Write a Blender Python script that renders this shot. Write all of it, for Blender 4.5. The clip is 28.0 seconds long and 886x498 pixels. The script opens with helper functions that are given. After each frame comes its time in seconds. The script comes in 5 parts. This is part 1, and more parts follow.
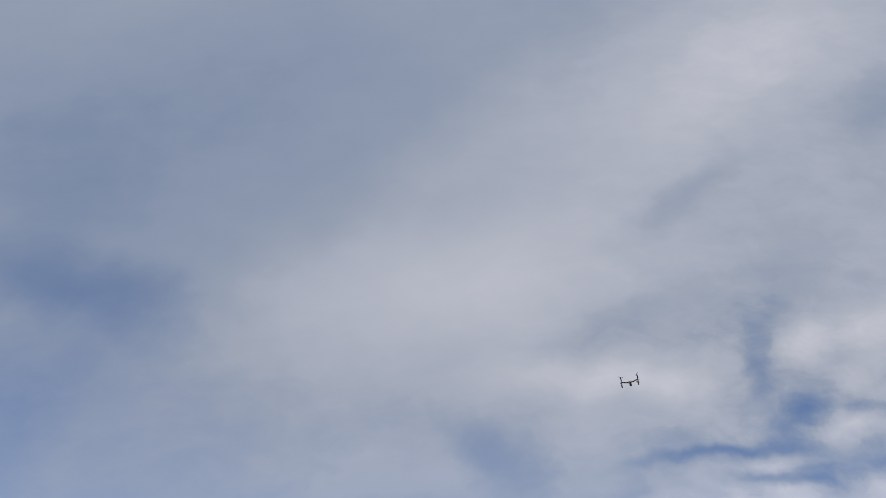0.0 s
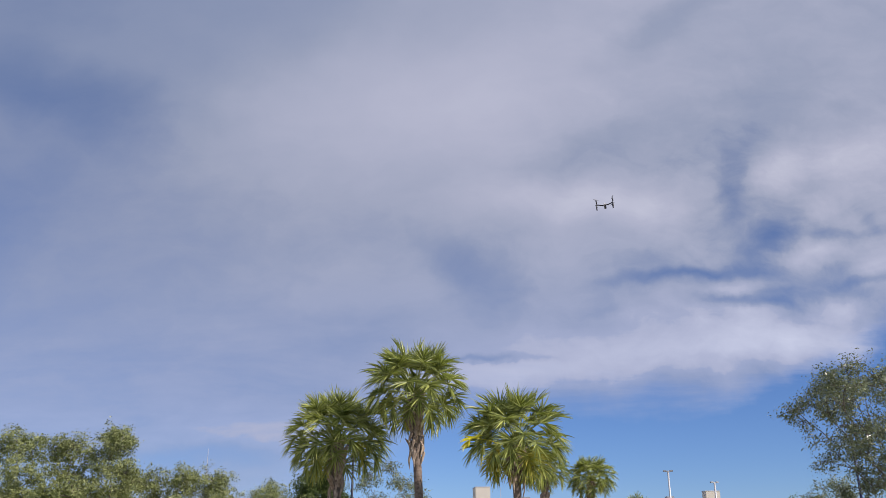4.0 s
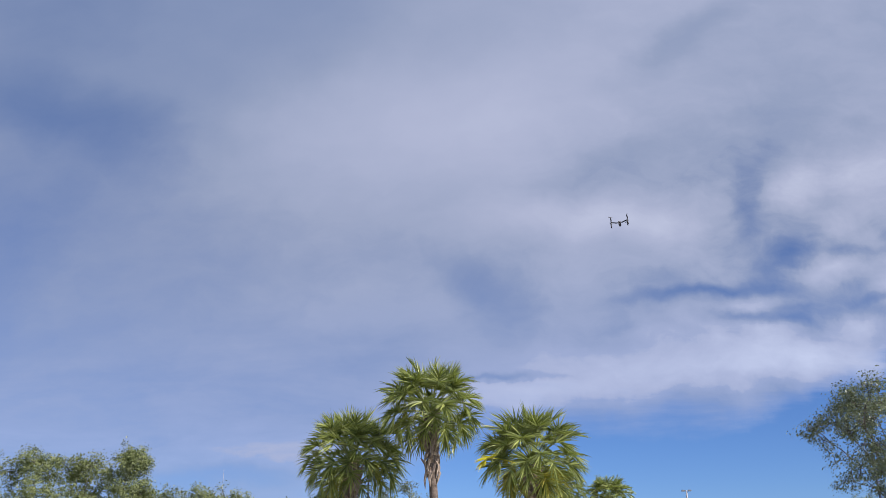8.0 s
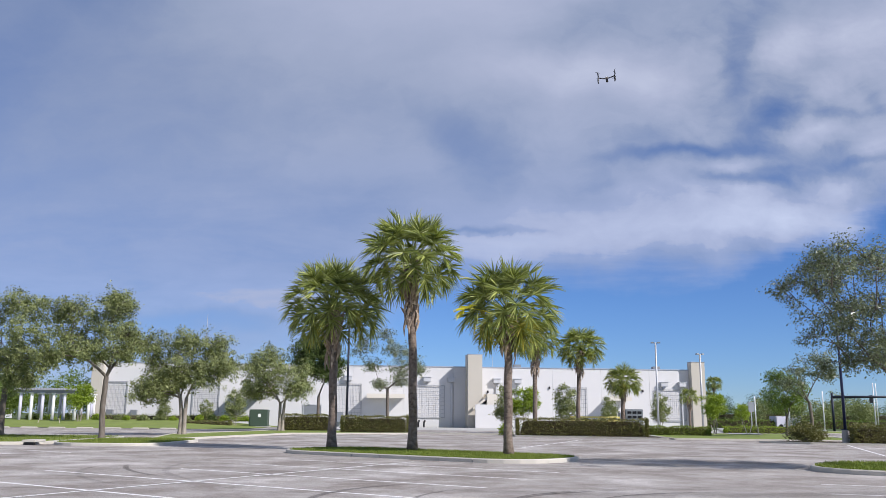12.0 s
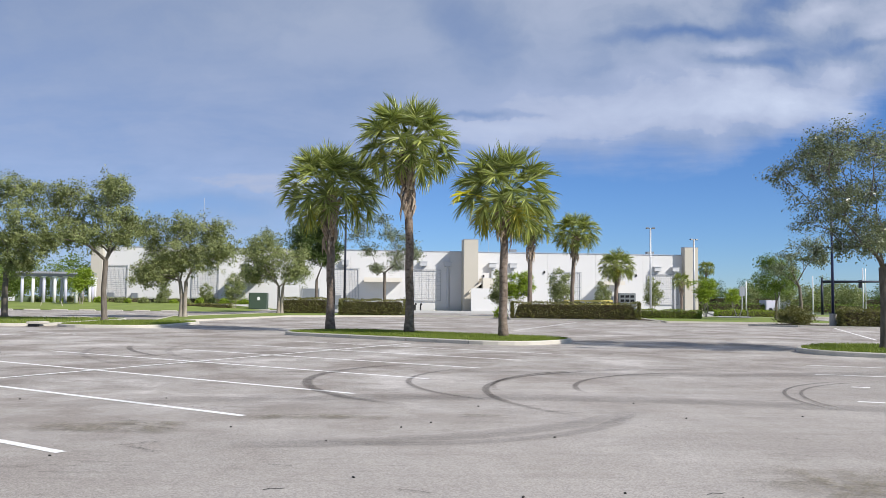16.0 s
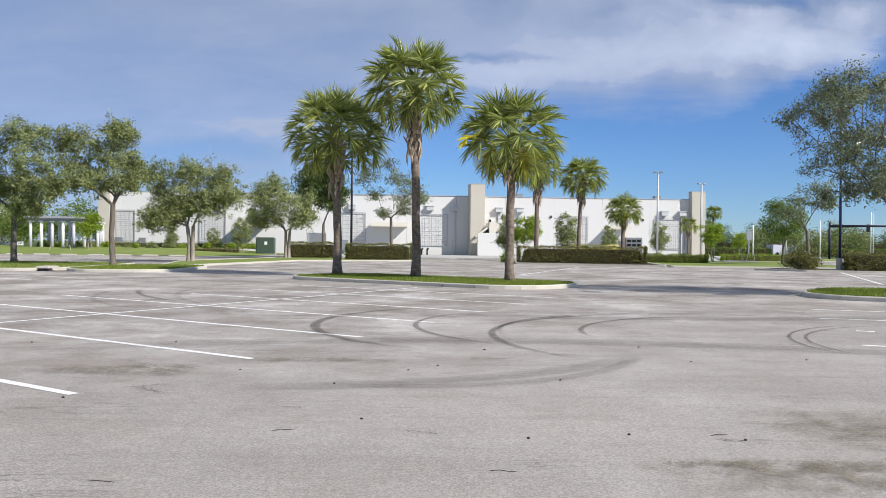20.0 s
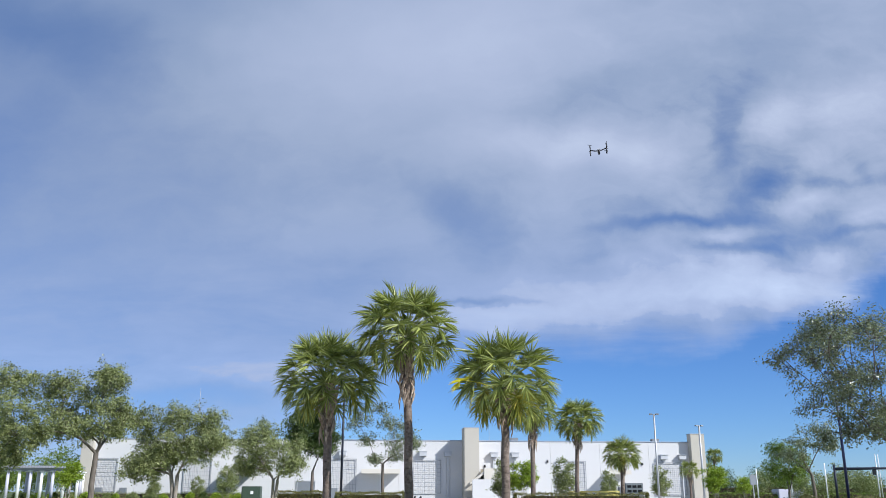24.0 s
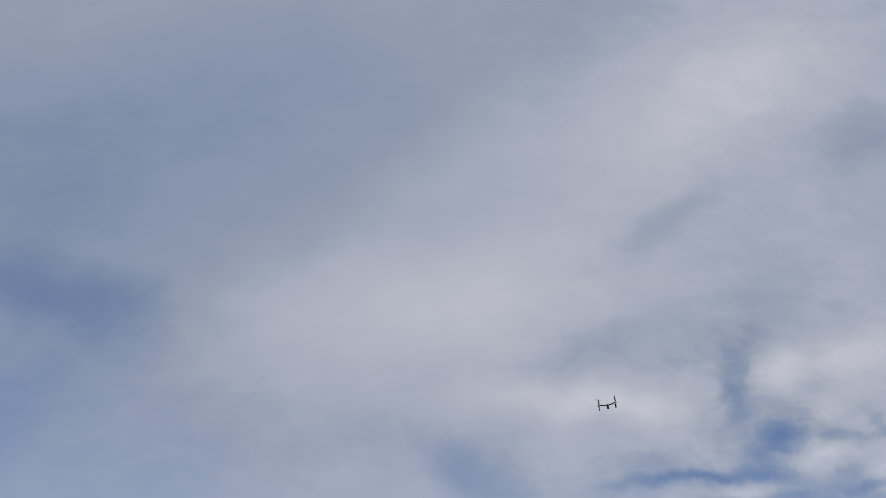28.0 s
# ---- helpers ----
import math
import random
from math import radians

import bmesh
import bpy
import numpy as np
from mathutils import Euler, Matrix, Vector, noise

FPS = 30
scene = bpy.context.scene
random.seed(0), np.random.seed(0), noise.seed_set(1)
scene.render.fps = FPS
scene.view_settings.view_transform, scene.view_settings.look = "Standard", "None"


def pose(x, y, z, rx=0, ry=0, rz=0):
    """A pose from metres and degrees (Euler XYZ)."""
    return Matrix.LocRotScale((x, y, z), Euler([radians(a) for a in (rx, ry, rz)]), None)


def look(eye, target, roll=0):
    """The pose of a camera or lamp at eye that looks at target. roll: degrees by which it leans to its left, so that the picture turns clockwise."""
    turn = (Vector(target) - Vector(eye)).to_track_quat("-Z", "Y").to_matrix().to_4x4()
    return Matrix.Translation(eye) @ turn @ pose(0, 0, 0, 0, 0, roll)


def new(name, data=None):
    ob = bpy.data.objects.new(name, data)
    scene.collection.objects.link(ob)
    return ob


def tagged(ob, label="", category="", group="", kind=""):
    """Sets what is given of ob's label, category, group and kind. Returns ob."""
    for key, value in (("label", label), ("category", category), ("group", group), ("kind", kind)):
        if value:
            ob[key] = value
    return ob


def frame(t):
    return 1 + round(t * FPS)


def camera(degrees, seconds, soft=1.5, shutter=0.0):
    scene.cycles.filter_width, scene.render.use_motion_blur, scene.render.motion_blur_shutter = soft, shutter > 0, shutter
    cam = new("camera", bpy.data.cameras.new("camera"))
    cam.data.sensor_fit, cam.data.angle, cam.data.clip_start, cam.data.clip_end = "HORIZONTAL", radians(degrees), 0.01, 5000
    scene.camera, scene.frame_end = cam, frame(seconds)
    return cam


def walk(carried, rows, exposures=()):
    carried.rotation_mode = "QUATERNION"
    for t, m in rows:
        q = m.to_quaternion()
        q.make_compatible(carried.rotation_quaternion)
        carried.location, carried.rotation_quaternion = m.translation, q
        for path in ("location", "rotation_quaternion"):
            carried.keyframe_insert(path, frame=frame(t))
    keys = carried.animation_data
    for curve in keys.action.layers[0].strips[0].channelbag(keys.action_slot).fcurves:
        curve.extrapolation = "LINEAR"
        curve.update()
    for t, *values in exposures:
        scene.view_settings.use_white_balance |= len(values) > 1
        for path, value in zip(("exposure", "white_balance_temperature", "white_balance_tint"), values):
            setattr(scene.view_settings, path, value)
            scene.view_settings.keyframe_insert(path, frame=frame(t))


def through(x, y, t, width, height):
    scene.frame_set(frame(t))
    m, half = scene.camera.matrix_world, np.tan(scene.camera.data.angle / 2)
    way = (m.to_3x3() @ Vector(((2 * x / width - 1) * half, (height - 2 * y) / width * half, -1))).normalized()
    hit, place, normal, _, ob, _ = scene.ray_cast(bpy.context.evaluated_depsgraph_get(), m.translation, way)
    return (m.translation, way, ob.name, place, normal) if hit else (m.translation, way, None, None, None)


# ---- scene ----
cam = camera(55.19, 28.0, soft=0.5)

# seconds, pan to the right, tilt up and lean, in degrees
EYE = Vector((0.0, 0.0, 1.6))
TURNS = [
    (0.0, -1.51, 32.05, -1.59),
    (0.5, -1.30, 30.53, -1.54),
    (1.0, -1.09, 29.02, -1.55),
    (1.5, -0.90, 27.55, -1.52),
    (2.0, -0.69, 27.18, -1.39),
    (2.5, -0.53, 26.03, -1.21),
    (3.0, -0.45, 24.05, -0.89),
    (3.5, -0.33, 21.81, -0.66),
    (4.0, -0.19, 19.80, -0.48),
    (4.5, -0.14, 18.19, -0.37),
    (6.5, -0.98, 19.85, -0.41),
    (7.0, -1.13, 20.46, -0.49),
    (7.5, -1.20, 20.80, -0.52),
    (8.0, -1.22, 21.07, -0.49),
    (8.5, -0.75, 18.77, -0.25),
    (9.0, -0.66, 17.57, -0.12),
    (9.5, -0.57, 16.27, -0.01),
    (10.0, -0.53, 15.07, 0.09),
    (10.5, -0.48, 14.07, 0.19),
    (11.0, -0.36, 13.07, 0.32),
    (11.5, -0.18, 12.11, 0.45),
    (12.0, 0.04, 11.17, 0.55),
    (12.5, 0.21, 10.12, 0.66),
    (14.5, 0.43, 6.26, 0.72),
    (15.0, 0.46, 5.37, 0.69),
    (15.5, 0.46, 4.44, 0.66),
    (16.0, 0.36, 3.43, 0.64),
    (16.5, 0.22, 2.33, 0.61),
    (17.0, 0.11, 1.30, 0.62),
    (17.5, -0.02, 0.77, 0.63),
    (18.0, -0.12, 0.42, 0.58),
    (18.5, -0.16, 0.14, 0.62),
    (19.0, -0.15, 0.02, 0.62),
    (19.5, -0.00, -0.19, 0.61),
    (20.0, -0.04, -0.32, 0.62),
    (20.5, -0.05, 0.29, 0.60),
    (22.5, 0.08, 8.18, 0.59),
    (23.0, 0.17, 10.73, 0.48),
    (23.5, 0.29, 13.42, 0.27),
    (24.0, 0.35, 16.00, 0.11),
    (24.5, 0.36, 18.44, -0.05),
    (25.0, 0.35, 20.80, -0.19),
    (25.5, 0.31, 23.04, -0.32),
    (26.0, 0.16, 25.32, -0.40),
    (26.5, 0.09, 27.56, -0.59),
    (27.0, -0.01, 29.62, -0.63),
    (27.5, -0.09, 31.40, -0.64),
    (28.0, -0.04, 33.22, -0.64),
]


def aim(pan, tilt, lean):
    a, b = radians(pan), radians(tilt)
    way = Vector((math.sin(a) * math.cos(b), math.cos(a) * math.cos(b), math.sin(b)))
    return look(EYE, EYE + way, lean)


walk(cam, [(t, aim(p, b, r)) for t, p, b, r in TURNS],
     exposures=[(0.0, 0.1, 6980, 11), (3.2, 0.1, 7050, 11), (4.2, 0.06, 6400, 20), (7.0, 0.08, 6080, 18), (8.5, 0.08, 6080, 18), (10.5, 0.1, 6120, 18), (12.0, 0.1, 6080, 16),
                (15.0, 0.2, 6250, 12), (19.5, 0.2, 6300, 11), (21.5, 0.25, 6150, 11), (24.0, 0.2, 5800, 11), (26.0, 0.06, 6000, 18),
                (27.0, 0.08, 6760, 15), (28.0, 0.1, 6980, 11)])

# ---- world and sun ----
SUN_WAY = Vector((0.80, -0.56, 0.72)).normalized()
sun = new("sun", bpy.data.lights.new("sun", "SUN"))
sun.data.energy, sun.data.angle, sun.data.color = 5.0, radians(0.6), (1.0, 0.94, 0.84)
sun.matrix_basis = look(SUN_WAY * 60, (0, 0, 0))

world = bpy.data.worlds.new("sky_world")
scene.world = world
world.use_nodes = True


class Tree:
    """A short way to write node trees."""

    def __init__(self, tree):
        self.t = tree
        tree.nodes.clear()

    def n(self, kind, ins=None, **props):
        node = self.t.nodes.new(kind)
        for k, v in props.items():
            setattr(node, k, v)
        for k, v in (ins or {}).items():
            if isinstance(v, bpy.types.NodeSocket):
                self.t.links.new(v, node.inputs[k])
            else:
                node.inputs[k].default_value = v
        return node

    def math(self, op, a, b=0.0, c=0.0, clamp=False):
        return self.n("ShaderNodeMath", {0: a, 1: b, 2: c}, operation=op, use_clamp=clamp).outputs[0]

    def noise(self, vec, scale, detail=4.0, rough=0.55, dist=0.0, out="Fac"):
        return self.n("ShaderNodeTexNoise", {"Vector": vec, "Scale": scale, "Detail": detail, "Roughness": rough, "Distortion": dist}).outputs[out]

    def mix(self, fac, a, b, blend="MIX"):
        m = self.n("ShaderNodeMix", data_type="RGBA", blend_type=blend)
        for key, v in ((0, fac), (6, a), (7, b)):
            if isinstance(v, bpy.types.NodeSocket):
                self.t.links.new(v, m.inputs[key])
            else:
                m.inputs[key].default_value = v if key == 0 else (*v, 1.0)[:4]
        return m.outputs[2]

    def ramp(self, fac, *stops):
        r = self.n("ShaderNodeValToRGB", {0: fac})
        e = r.color_ramp.elements
        while len(e) < len(stops):
            e.new(0.5)
        for el, (p, c) in zip(e, stops):
            el.position, el.color = p, ((c, c, c, 1.0) if isinstance(c, (int, float)) else (*c, 1.0))
        return r.outputs[0]


def build_sky():
    w = Tree(world.node_tree)
    sky = w.n("ShaderNodeTexSky", sky_type="NISHITA", sun_disc=False, sun_elevation=math.asin(SUN_WAY.z),
              sun_rotation=math.atan2(SUN_WAY.x, SUN_WAY.y), air_density=0.9, dust_density=0.0, ozone_density=4.0)
    way = w.n("ShaderNodeTexCoord").outputs["Generated"]
    xyz = w.n("ShaderNodeSeparateXYZ", {0: way}).outputs
    ahead = w.math("MAXIMUM", w.math("ABSOLUTE", xyz[1]), 0.25)
    u, v = w.math("DIVIDE", xyz[0], ahead), w.math("DIVIDE", xyz[2], ahead)
    flat = w.n("ShaderNodeCombineXYZ", {0: u, 1: v, 2: 0.0}).outputs[0]
    def shifted(scale, detail, amount, rough=0.55):
        n = w.noise(flat, scale, detail, rough, out="Color")
        n = w.n("ShaderNodeVectorMath", {0: n, 1: (0.5, 0.5, 0.5)}, operation="SUBTRACT").outputs[0]
        n = w.n("ShaderNodeVectorMath", {0: n, 1: amount}, operation="MULTIPLY").outputs[0]
        return w.n("ShaderNodeVectorMath", {0: flat, 1: n}, operation="ADD").outputs[0]
    spot = shifted(9.0, 5.0, (0.11, 0.065, 0.0), 0.55)
    # u, v, half length, half height, slant, weight
    banks = ((-0.02, 0.56, 0.30, 0.11, 6, 0.19), (0.15, 0.63, 0.16, 0.10, 24, 0.07), (0.19, 0.430, 0.19, 0.034, 2, 0.26), (0.25, 0.395, 0.13, 0.045, 0, 0.12),
             (0.36, 0.90, 0.28, 0.12, 40, 0.20), (0.60, 1.02, 0.25, 0.12, 40, 0.14), (0.25, 0.236, 0.27, 0.040, 4, 0.25), (0.41, 0.236, 0.13, 0.030, 8, 0.22),
             (0.06, 0.203, 0.15, 0.020, 2, 0.17), (-0.22, 0.140, 0.22, 0.022, 2, 0.10), (-0.10, 0.30, 0.20, 0.07, 0, 0.06))
    puffs = ((0.51, 0.468, 0.11, 0.055, 14, 0.36), (0.425, 0.450, 0.035, 0.022, 30, 0.22), (0.456, 0.347, 0.046, 0.015, 4, 0.28), (0.352, 0.306, 0.055, 0.013, 5, 0.28),
             (0.470, 0.281, 0.070, 0.013, 2, 0.27), (0.57, 0.340, 0.06, 0.025, 0, 0.34))
    gaps = ((0.048, 0.318, 0.065, 0.045, -20, -0.15), (0.005, 0.355, 0.06, 0.028, -25, -0.08), (0.382, 0.440, 0.050, 0.030, 75, -0.12), (0.425, 0.540, 0.12, 0.050, 60, -0.09),
            (0.415, 0.366, 0.060, 0.022, 28, -0.18), (0.50, 0.374, 0.07, 0.011, 0, -0.15), (0.30, 0.326, 0.09, 0.010, 5, -0.26), (0.372, 0.284, 0.06, 0.010, -6, -0.26),
            (0.54, 0.311, 0.07, 0.008, 0, -0.18), (0.212, 0.506, 0.10, 0.030, 18, -0.15), (0.32, 0.70, 0.12, 0.028, 35, -0.15))
    deep = ((0.645, 0.85, 0.09, 0.06, 30, -0.22), (-0.54, 0.59, 0.26, 0.060, -14, -0.17), (-0.50, 0.84, 0.46, 0.28, 20, -0.17), (0.037, 0.220, 0.08, 0.006, 3, -0.26),
            (-0.09, 0.262, 0.10, 0.03, 0, -0.05), (-0.30, 0.107, 0.11, 0.014, 3, -0.16), (-0.50, 0.33, 0.46, 0.18, 0, -0.11))
    total = None
    for a, b, su, sv, slant, weight in banks + puffs + gaps + deep:
        m = w.n("ShaderNodeMapping", {"Vector": spot, "Location": (a, b, 0), "Rotation": (0, 0, radians(slant)), "Scale": (su * 1.5, sv * 1.5, 1)}, vector_type="TEXTURE")
        g = w.n("ShaderNodeTexGradient", {0: m.outputs[0]}, gradient_type="SPHERICAL").outputs["Fac"]
        g = w.n("ShaderNodeMapRange", {0: g}, interpolation_type="SMOOTHSTEP").outputs[0]
        total = w.math("MULTIPLY_ADD", g, weight, total if total is not None else 0.42)
    # the great bank has a slanting upper edge, dimmer beyond it
    su, sv = (w.n("ShaderNodeSeparateXYZ", {0: spot}).outputs[k] for k in (0, 1))
    beyond = w.math("MULTIPLY_ADD", su, 0.654, w.math("MULTIPLY_ADD", sv, -0.757, 0.627))
    total = w.math("ADD", total, w.n("ShaderNodeMapRange", {0: beyond, 1: -0.10, 2: 0.07, 3: -0.07, 4: 0.10}, interpolation_type="SMOOTHSTEP").outputs[0])
    fine = w.noise(w.n("ShaderNodeMapping", {"Vector": spot, "Rotation": (0, 0, radians(-12)), "Scale": (1.0, 1.9, 1.0)}).outputs[0], 12.0, 8.0, 0.60, 0.1)
    broad = w.noise(flat, 3.1, 4.0, 0.5)
    lively = w.n("ShaderNodeMapRange", {0: u, 1: 0.0, 2: 0.40, 3: 0.14, 4: 0.54}).outputs[0]
    high = w.n("ShaderNodeMapRange", {0: v, 1: 0.42, 2: 0.66}, interpolation_type="SMOOTHSTEP").outputs[0]
    lively = w.math("MULTIPLY", lively, w.math("MULTIPLY_ADD", high, -0.55, 1.0))
    total = w.math("ADD", total, w.math("MULTIPLY", w.math("SUBTRACT", fine, 0.5), lively))
    # thin level streaks towards the horizon
    streak = w.noise(w.n("ShaderNodeMapping", {"Vector": flat, "Rotation": (0, 0, radians(-5)), "Scale": (2.6, 15.0, 1.0)}).outputs[0], 1.0, 6.0, 0.6, 0.35)
    streak = w.math("SUBTRACT", streak, 0.5)
    low = w.n("ShaderNodeMapRange", {0: v, 1: 0.14, 2: 0.30, 3: 1.0, 4: 0.0}).outputs[0]
    total = w.math("ADD", total, w.math("MULTIPLY", streak, w.math("MULTIPLY", low, 0.7)))
    total = w.math("ADD", total, w.math("MULTIPLY_ADD", broad, 0.22, -0.11))
    # small heaped puffs low on the right
    heap = w.n("ShaderNodeTexVoronoi", {"Vector": shifted(14.0, 5.0, (0.06, 0.04, 0.0)), "Scale": 19.0, "Smoothness": 0.7}, feature="SMOOTH_F1").outputs["Distance"]
    where = w.n("ShaderNodeMapping", {"Vector": flat, "Location": (0.44, 0.36, 0), "Rotation": (0, 0, radians(15)), "Scale": (0.32, 0.22, 1)}, vector_type="TEXTURE").outputs[0]
    where = w.n("ShaderNodeTexGradient", {0: where}, gradient_type="SPHERICAL").outputs["Fac"]
    total = w.math("ADD", total, w.math("MULTIPLY", w.math("MULTIPLY_ADD", heap, -1.3, 0.5), w.math("MULTIPLY", where, 0.48)))
    # open blue below the bank, whose lower edge climbs to the right and sinks to the left
    edge = w.math("MULTIPLY_ADD", w.math("MAXIMUM", w.math("SUBTRACT", u, 0.33), 0.0), 0.45, 0.172)
    edge = w.math("SUBTRACT", edge, w.math("MULTIPLY", w.math("MAXIMUM", w.math("MULTIPLY", u, -1.0), 0.0), 0.62))
    edge = w.math("SUBTRACT", w.math("ADD", edge, w.math("MULTIPLY_ADD", fine, 0.035, -0.018)), w.math("MULTIPLY", streak, 0.09))
    soft = w.n("ShaderNodeMapRange", {0: u, 1: -0.1, 2: 0.35, 3: 0.060, 4: 0.022}).outputs[0]
    clear = w.n("ShaderNodeMapRange", {0: w.math("DIVIDE", w.math("SUBTRACT", sv, edge), soft), 1: -1.0, 2: 1.0}, interpolation_type="SMOOTHSTEP").outputs[0]
    cover = w.math("MULTIPLY", clear, w.math("MULTIPLY_ADD", total, 1.5, w.math("MULTIPLY_ADD", high, 0.42, 0.22), clamp=True), clamp=True)
    haze = w.n("ShaderNodeMapRange", {0: v, 1: 0.10, 2: 0.34, 3: 0.66, 4: 1.0}).outputs[0]
    solid = w.n("ShaderNodeMapRange", {0: total, 1: 0.45, 2: 0.70}, interpolation_type="SMOOTHSTEP").outputs[0]
    cover = w.math("MULTIPLY", cover, w.math("MAXIMUM", haze, solid))
    tone = w.ramp(w.math("MULTIPLY_ADD", w.math("SUBTRACT", 1.0, clear), 0.30, total), (0.0, (0.13, 0.20, 0.35)), (0.45, (0.29, 0.345, 0.455)), (0.72, (0.410, 0.450, 0.555)), (1.0, (0.55, 0.59, 0.675)))
    # the air between turns low clouds bluer
    near = w.n("ShaderNodeMapRange", {0: v, 1: 0.20, 2: 0.44}, interpolation_type="SMOOTHSTEP").outputs[0]
    tone = w.mix(near, w.mix(1.0, tone, (0.96, 1.005, 1.08), "MULTIPLY"), tone)
    blue = w.n("ShaderNodeBackground", {"Color": w.mix(1.0, sky.outputs[0], (0.68, 0.89, 1.22), "MULTIPLY"), "Strength": 0.079}).outputs[0]
    cloud = w.n("ShaderNodeBackground", {"Color": tone, "Strength": 1.0}).outputs[0]
    out = w.n("ShaderNodeMixShader", {0: cover, 1: blue, 2: cloud}).outputs[0]
    w.n("ShaderNodeOutputWorld", {0: out})


build_sky()

# ---- materials ----
def material(name, build):
    m = bpy.data.materials.new(name)
    m.use_nodes = True
    w = Tree(m.node_tree)
    w.pos = w.n("ShaderNodeTexCoord").outputs["Object"]
    w.world = w.n("ShaderNodeNewGeometry").outputs["Position"]
    shader = build(w)
    w.n("ShaderNodeOutputMaterial", {0: shader})
    return m


def surface(w, color, rough=0.7, metal=0.0, bump=None, strength=0.3, distance=0.01, spec=0.4):
    ins = {"Base Color": color if isinstance(color, bpy.types.NodeSocket) else (*color, 1), "Roughness": rough, "Metallic": metal, "Specular IOR Level": spec}
    if bump is not None:
        ins["Normal"] = w.n("ShaderNodeBump", {"Height": bump, "Strength": strength, "Distance": distance}).outputs[0]
    return w.n("ShaderNodeBsdfPrincipled", ins).outputs[0]


def plain(name, color, rough=0.6, metal=0.0, vary=0.18, scale=3.0, grain=60.0, bump=0.25):
    """A painted, cast or metal surface with broad blotches and a fine grain."""
    def build(w):
        dark = tuple(c * (1 - vary) for c in color)
        big, small = w.noise(w.pos, scale, 4), w.noise(w.pos, grain, 3)
        col = w.mix(w.math("MULTIPLY_ADD", big, 0.8, w.math("MULTIPLY", small, 0.25), clamp=True), dark, color)
        return surface(w, col, w.math("MULTIPLY_ADD", big, 0.2, rough - 0.1), metal, small, bump, 0.004)
    return material(name, build)


def asphalt():
    def build(w):
        p = w.world
        broad = w.noise(p, 0.09, 4, 0.6)
        mid = w.noise(p, 0.7, 6, 0.65)
        stretch = w.n("ShaderNodeMapping", {"Vector": p, "Rotation": (0, 0, radians(-12)), "Scale": (0.10, 0.9, 1)}).outputs[0]
        lanes = w.noise(stretch, 1.0, 4, 0.55)
        streaks = w.noise(stretch, 4.0, 5, 0.6)
        grit = w.n("ShaderNodeTexVoronoi", {"Vector": p, "Scale": 70.0}).outputs["Color"]
        grey = w.n("ShaderNodeRGBToBW", {0: grit}).outputs[0]
        speck = w.noise(p, 30.0, 5, 0.8)
        base = w.ramp(broad, (0.3, (0.288, 0.272, 0.262)), (0.7, (0.378, 0.358, 0.345)))
        base = w.mix(w.ramp(lanes, (0.42, 0.0), (0.72, 0.30)), base, (0.235, 0.220, 0.215))
        base = w.mix(w.ramp(streaks, (0.52, 0.0), (0.72, 0.26)), base, (0.21, 0.195, 0.185))
        base = w.mix(w.ramp(mid, (0.56, 0.0), (0.74, 0.45)), base, (0.20, 0.183, 0.162))
        base = w.mix(w.ramp(mid, (0.28, 0.35), (0.42, 0.0)), base, (0.43, 0.41, 0.39))
        # the stalls are blotched with old wear, the open lane is smoother
        at = w.n("ShaderNodeSeparateXYZ", {0: p}).outputs
        worn = w.n("ShaderNodeMapRange", {0: w.math("MULTIPLY_ADD", at[0], -0.8, at[1]), 1: 8.0, 2: 20.0, 3: 0.25, 4: 1.0}).outputs[0]
        patch = w.noise(p, 0.33, 9, 0.72, 0.2)
        base = w.mix(w.math("MULTIPLY", w.ramp(patch, (0.49, 0.0), (0.58, 0.72)), worn), base, (0.185, 0.160, 0.145))
        base = w.mix(w.math("MULTIPLY", w.ramp(patch, (0.36, 0.65), (0.46, 0.0)), worn), base, (0.55, 0.53, 0.53))
        base = w.mix(0.42, base, w.ramp(grey, (0.1, 0.22), (0.9, 0.78)), "OVERLAY")
        base = w.mix(w.ramp(speck, (0.62, 0.0), (0.70, 0.65)), base, (0.12, 0.115, 0.112))
        base = w.mix(w.ramp(speck, (0.30, 0.5), (0.38, 0.0)), base, (0.50, 0.48, 0.46))
        # hairline cracks in scattered patches
        line = w.math("ABSOLUTE", w.math("SUBTRACT", w.noise(stretch, 2.2, 7, 0.7), 0.5))
        crack = w.math("MULTIPLY", w.ramp(line, (0.0, 1.0), (0.012, 0.0)), w.ramp(w.noise(p, 0.45, 3), (0.55, 0.0), (0.66, 0.8)))
        base = w.mix(crack, base, (0.06, 0.055, 0.05))
        base = w.mix(1.0, base, (1.13, 1.10, 1.045), "MULTIPLY")
        return surface(w, base, 0.88, 0, w.math("ADD", w.math("ADD", speck, mid), grey), 0.5, 0.015, 0.3)
    return material("worn_asphalt", build)


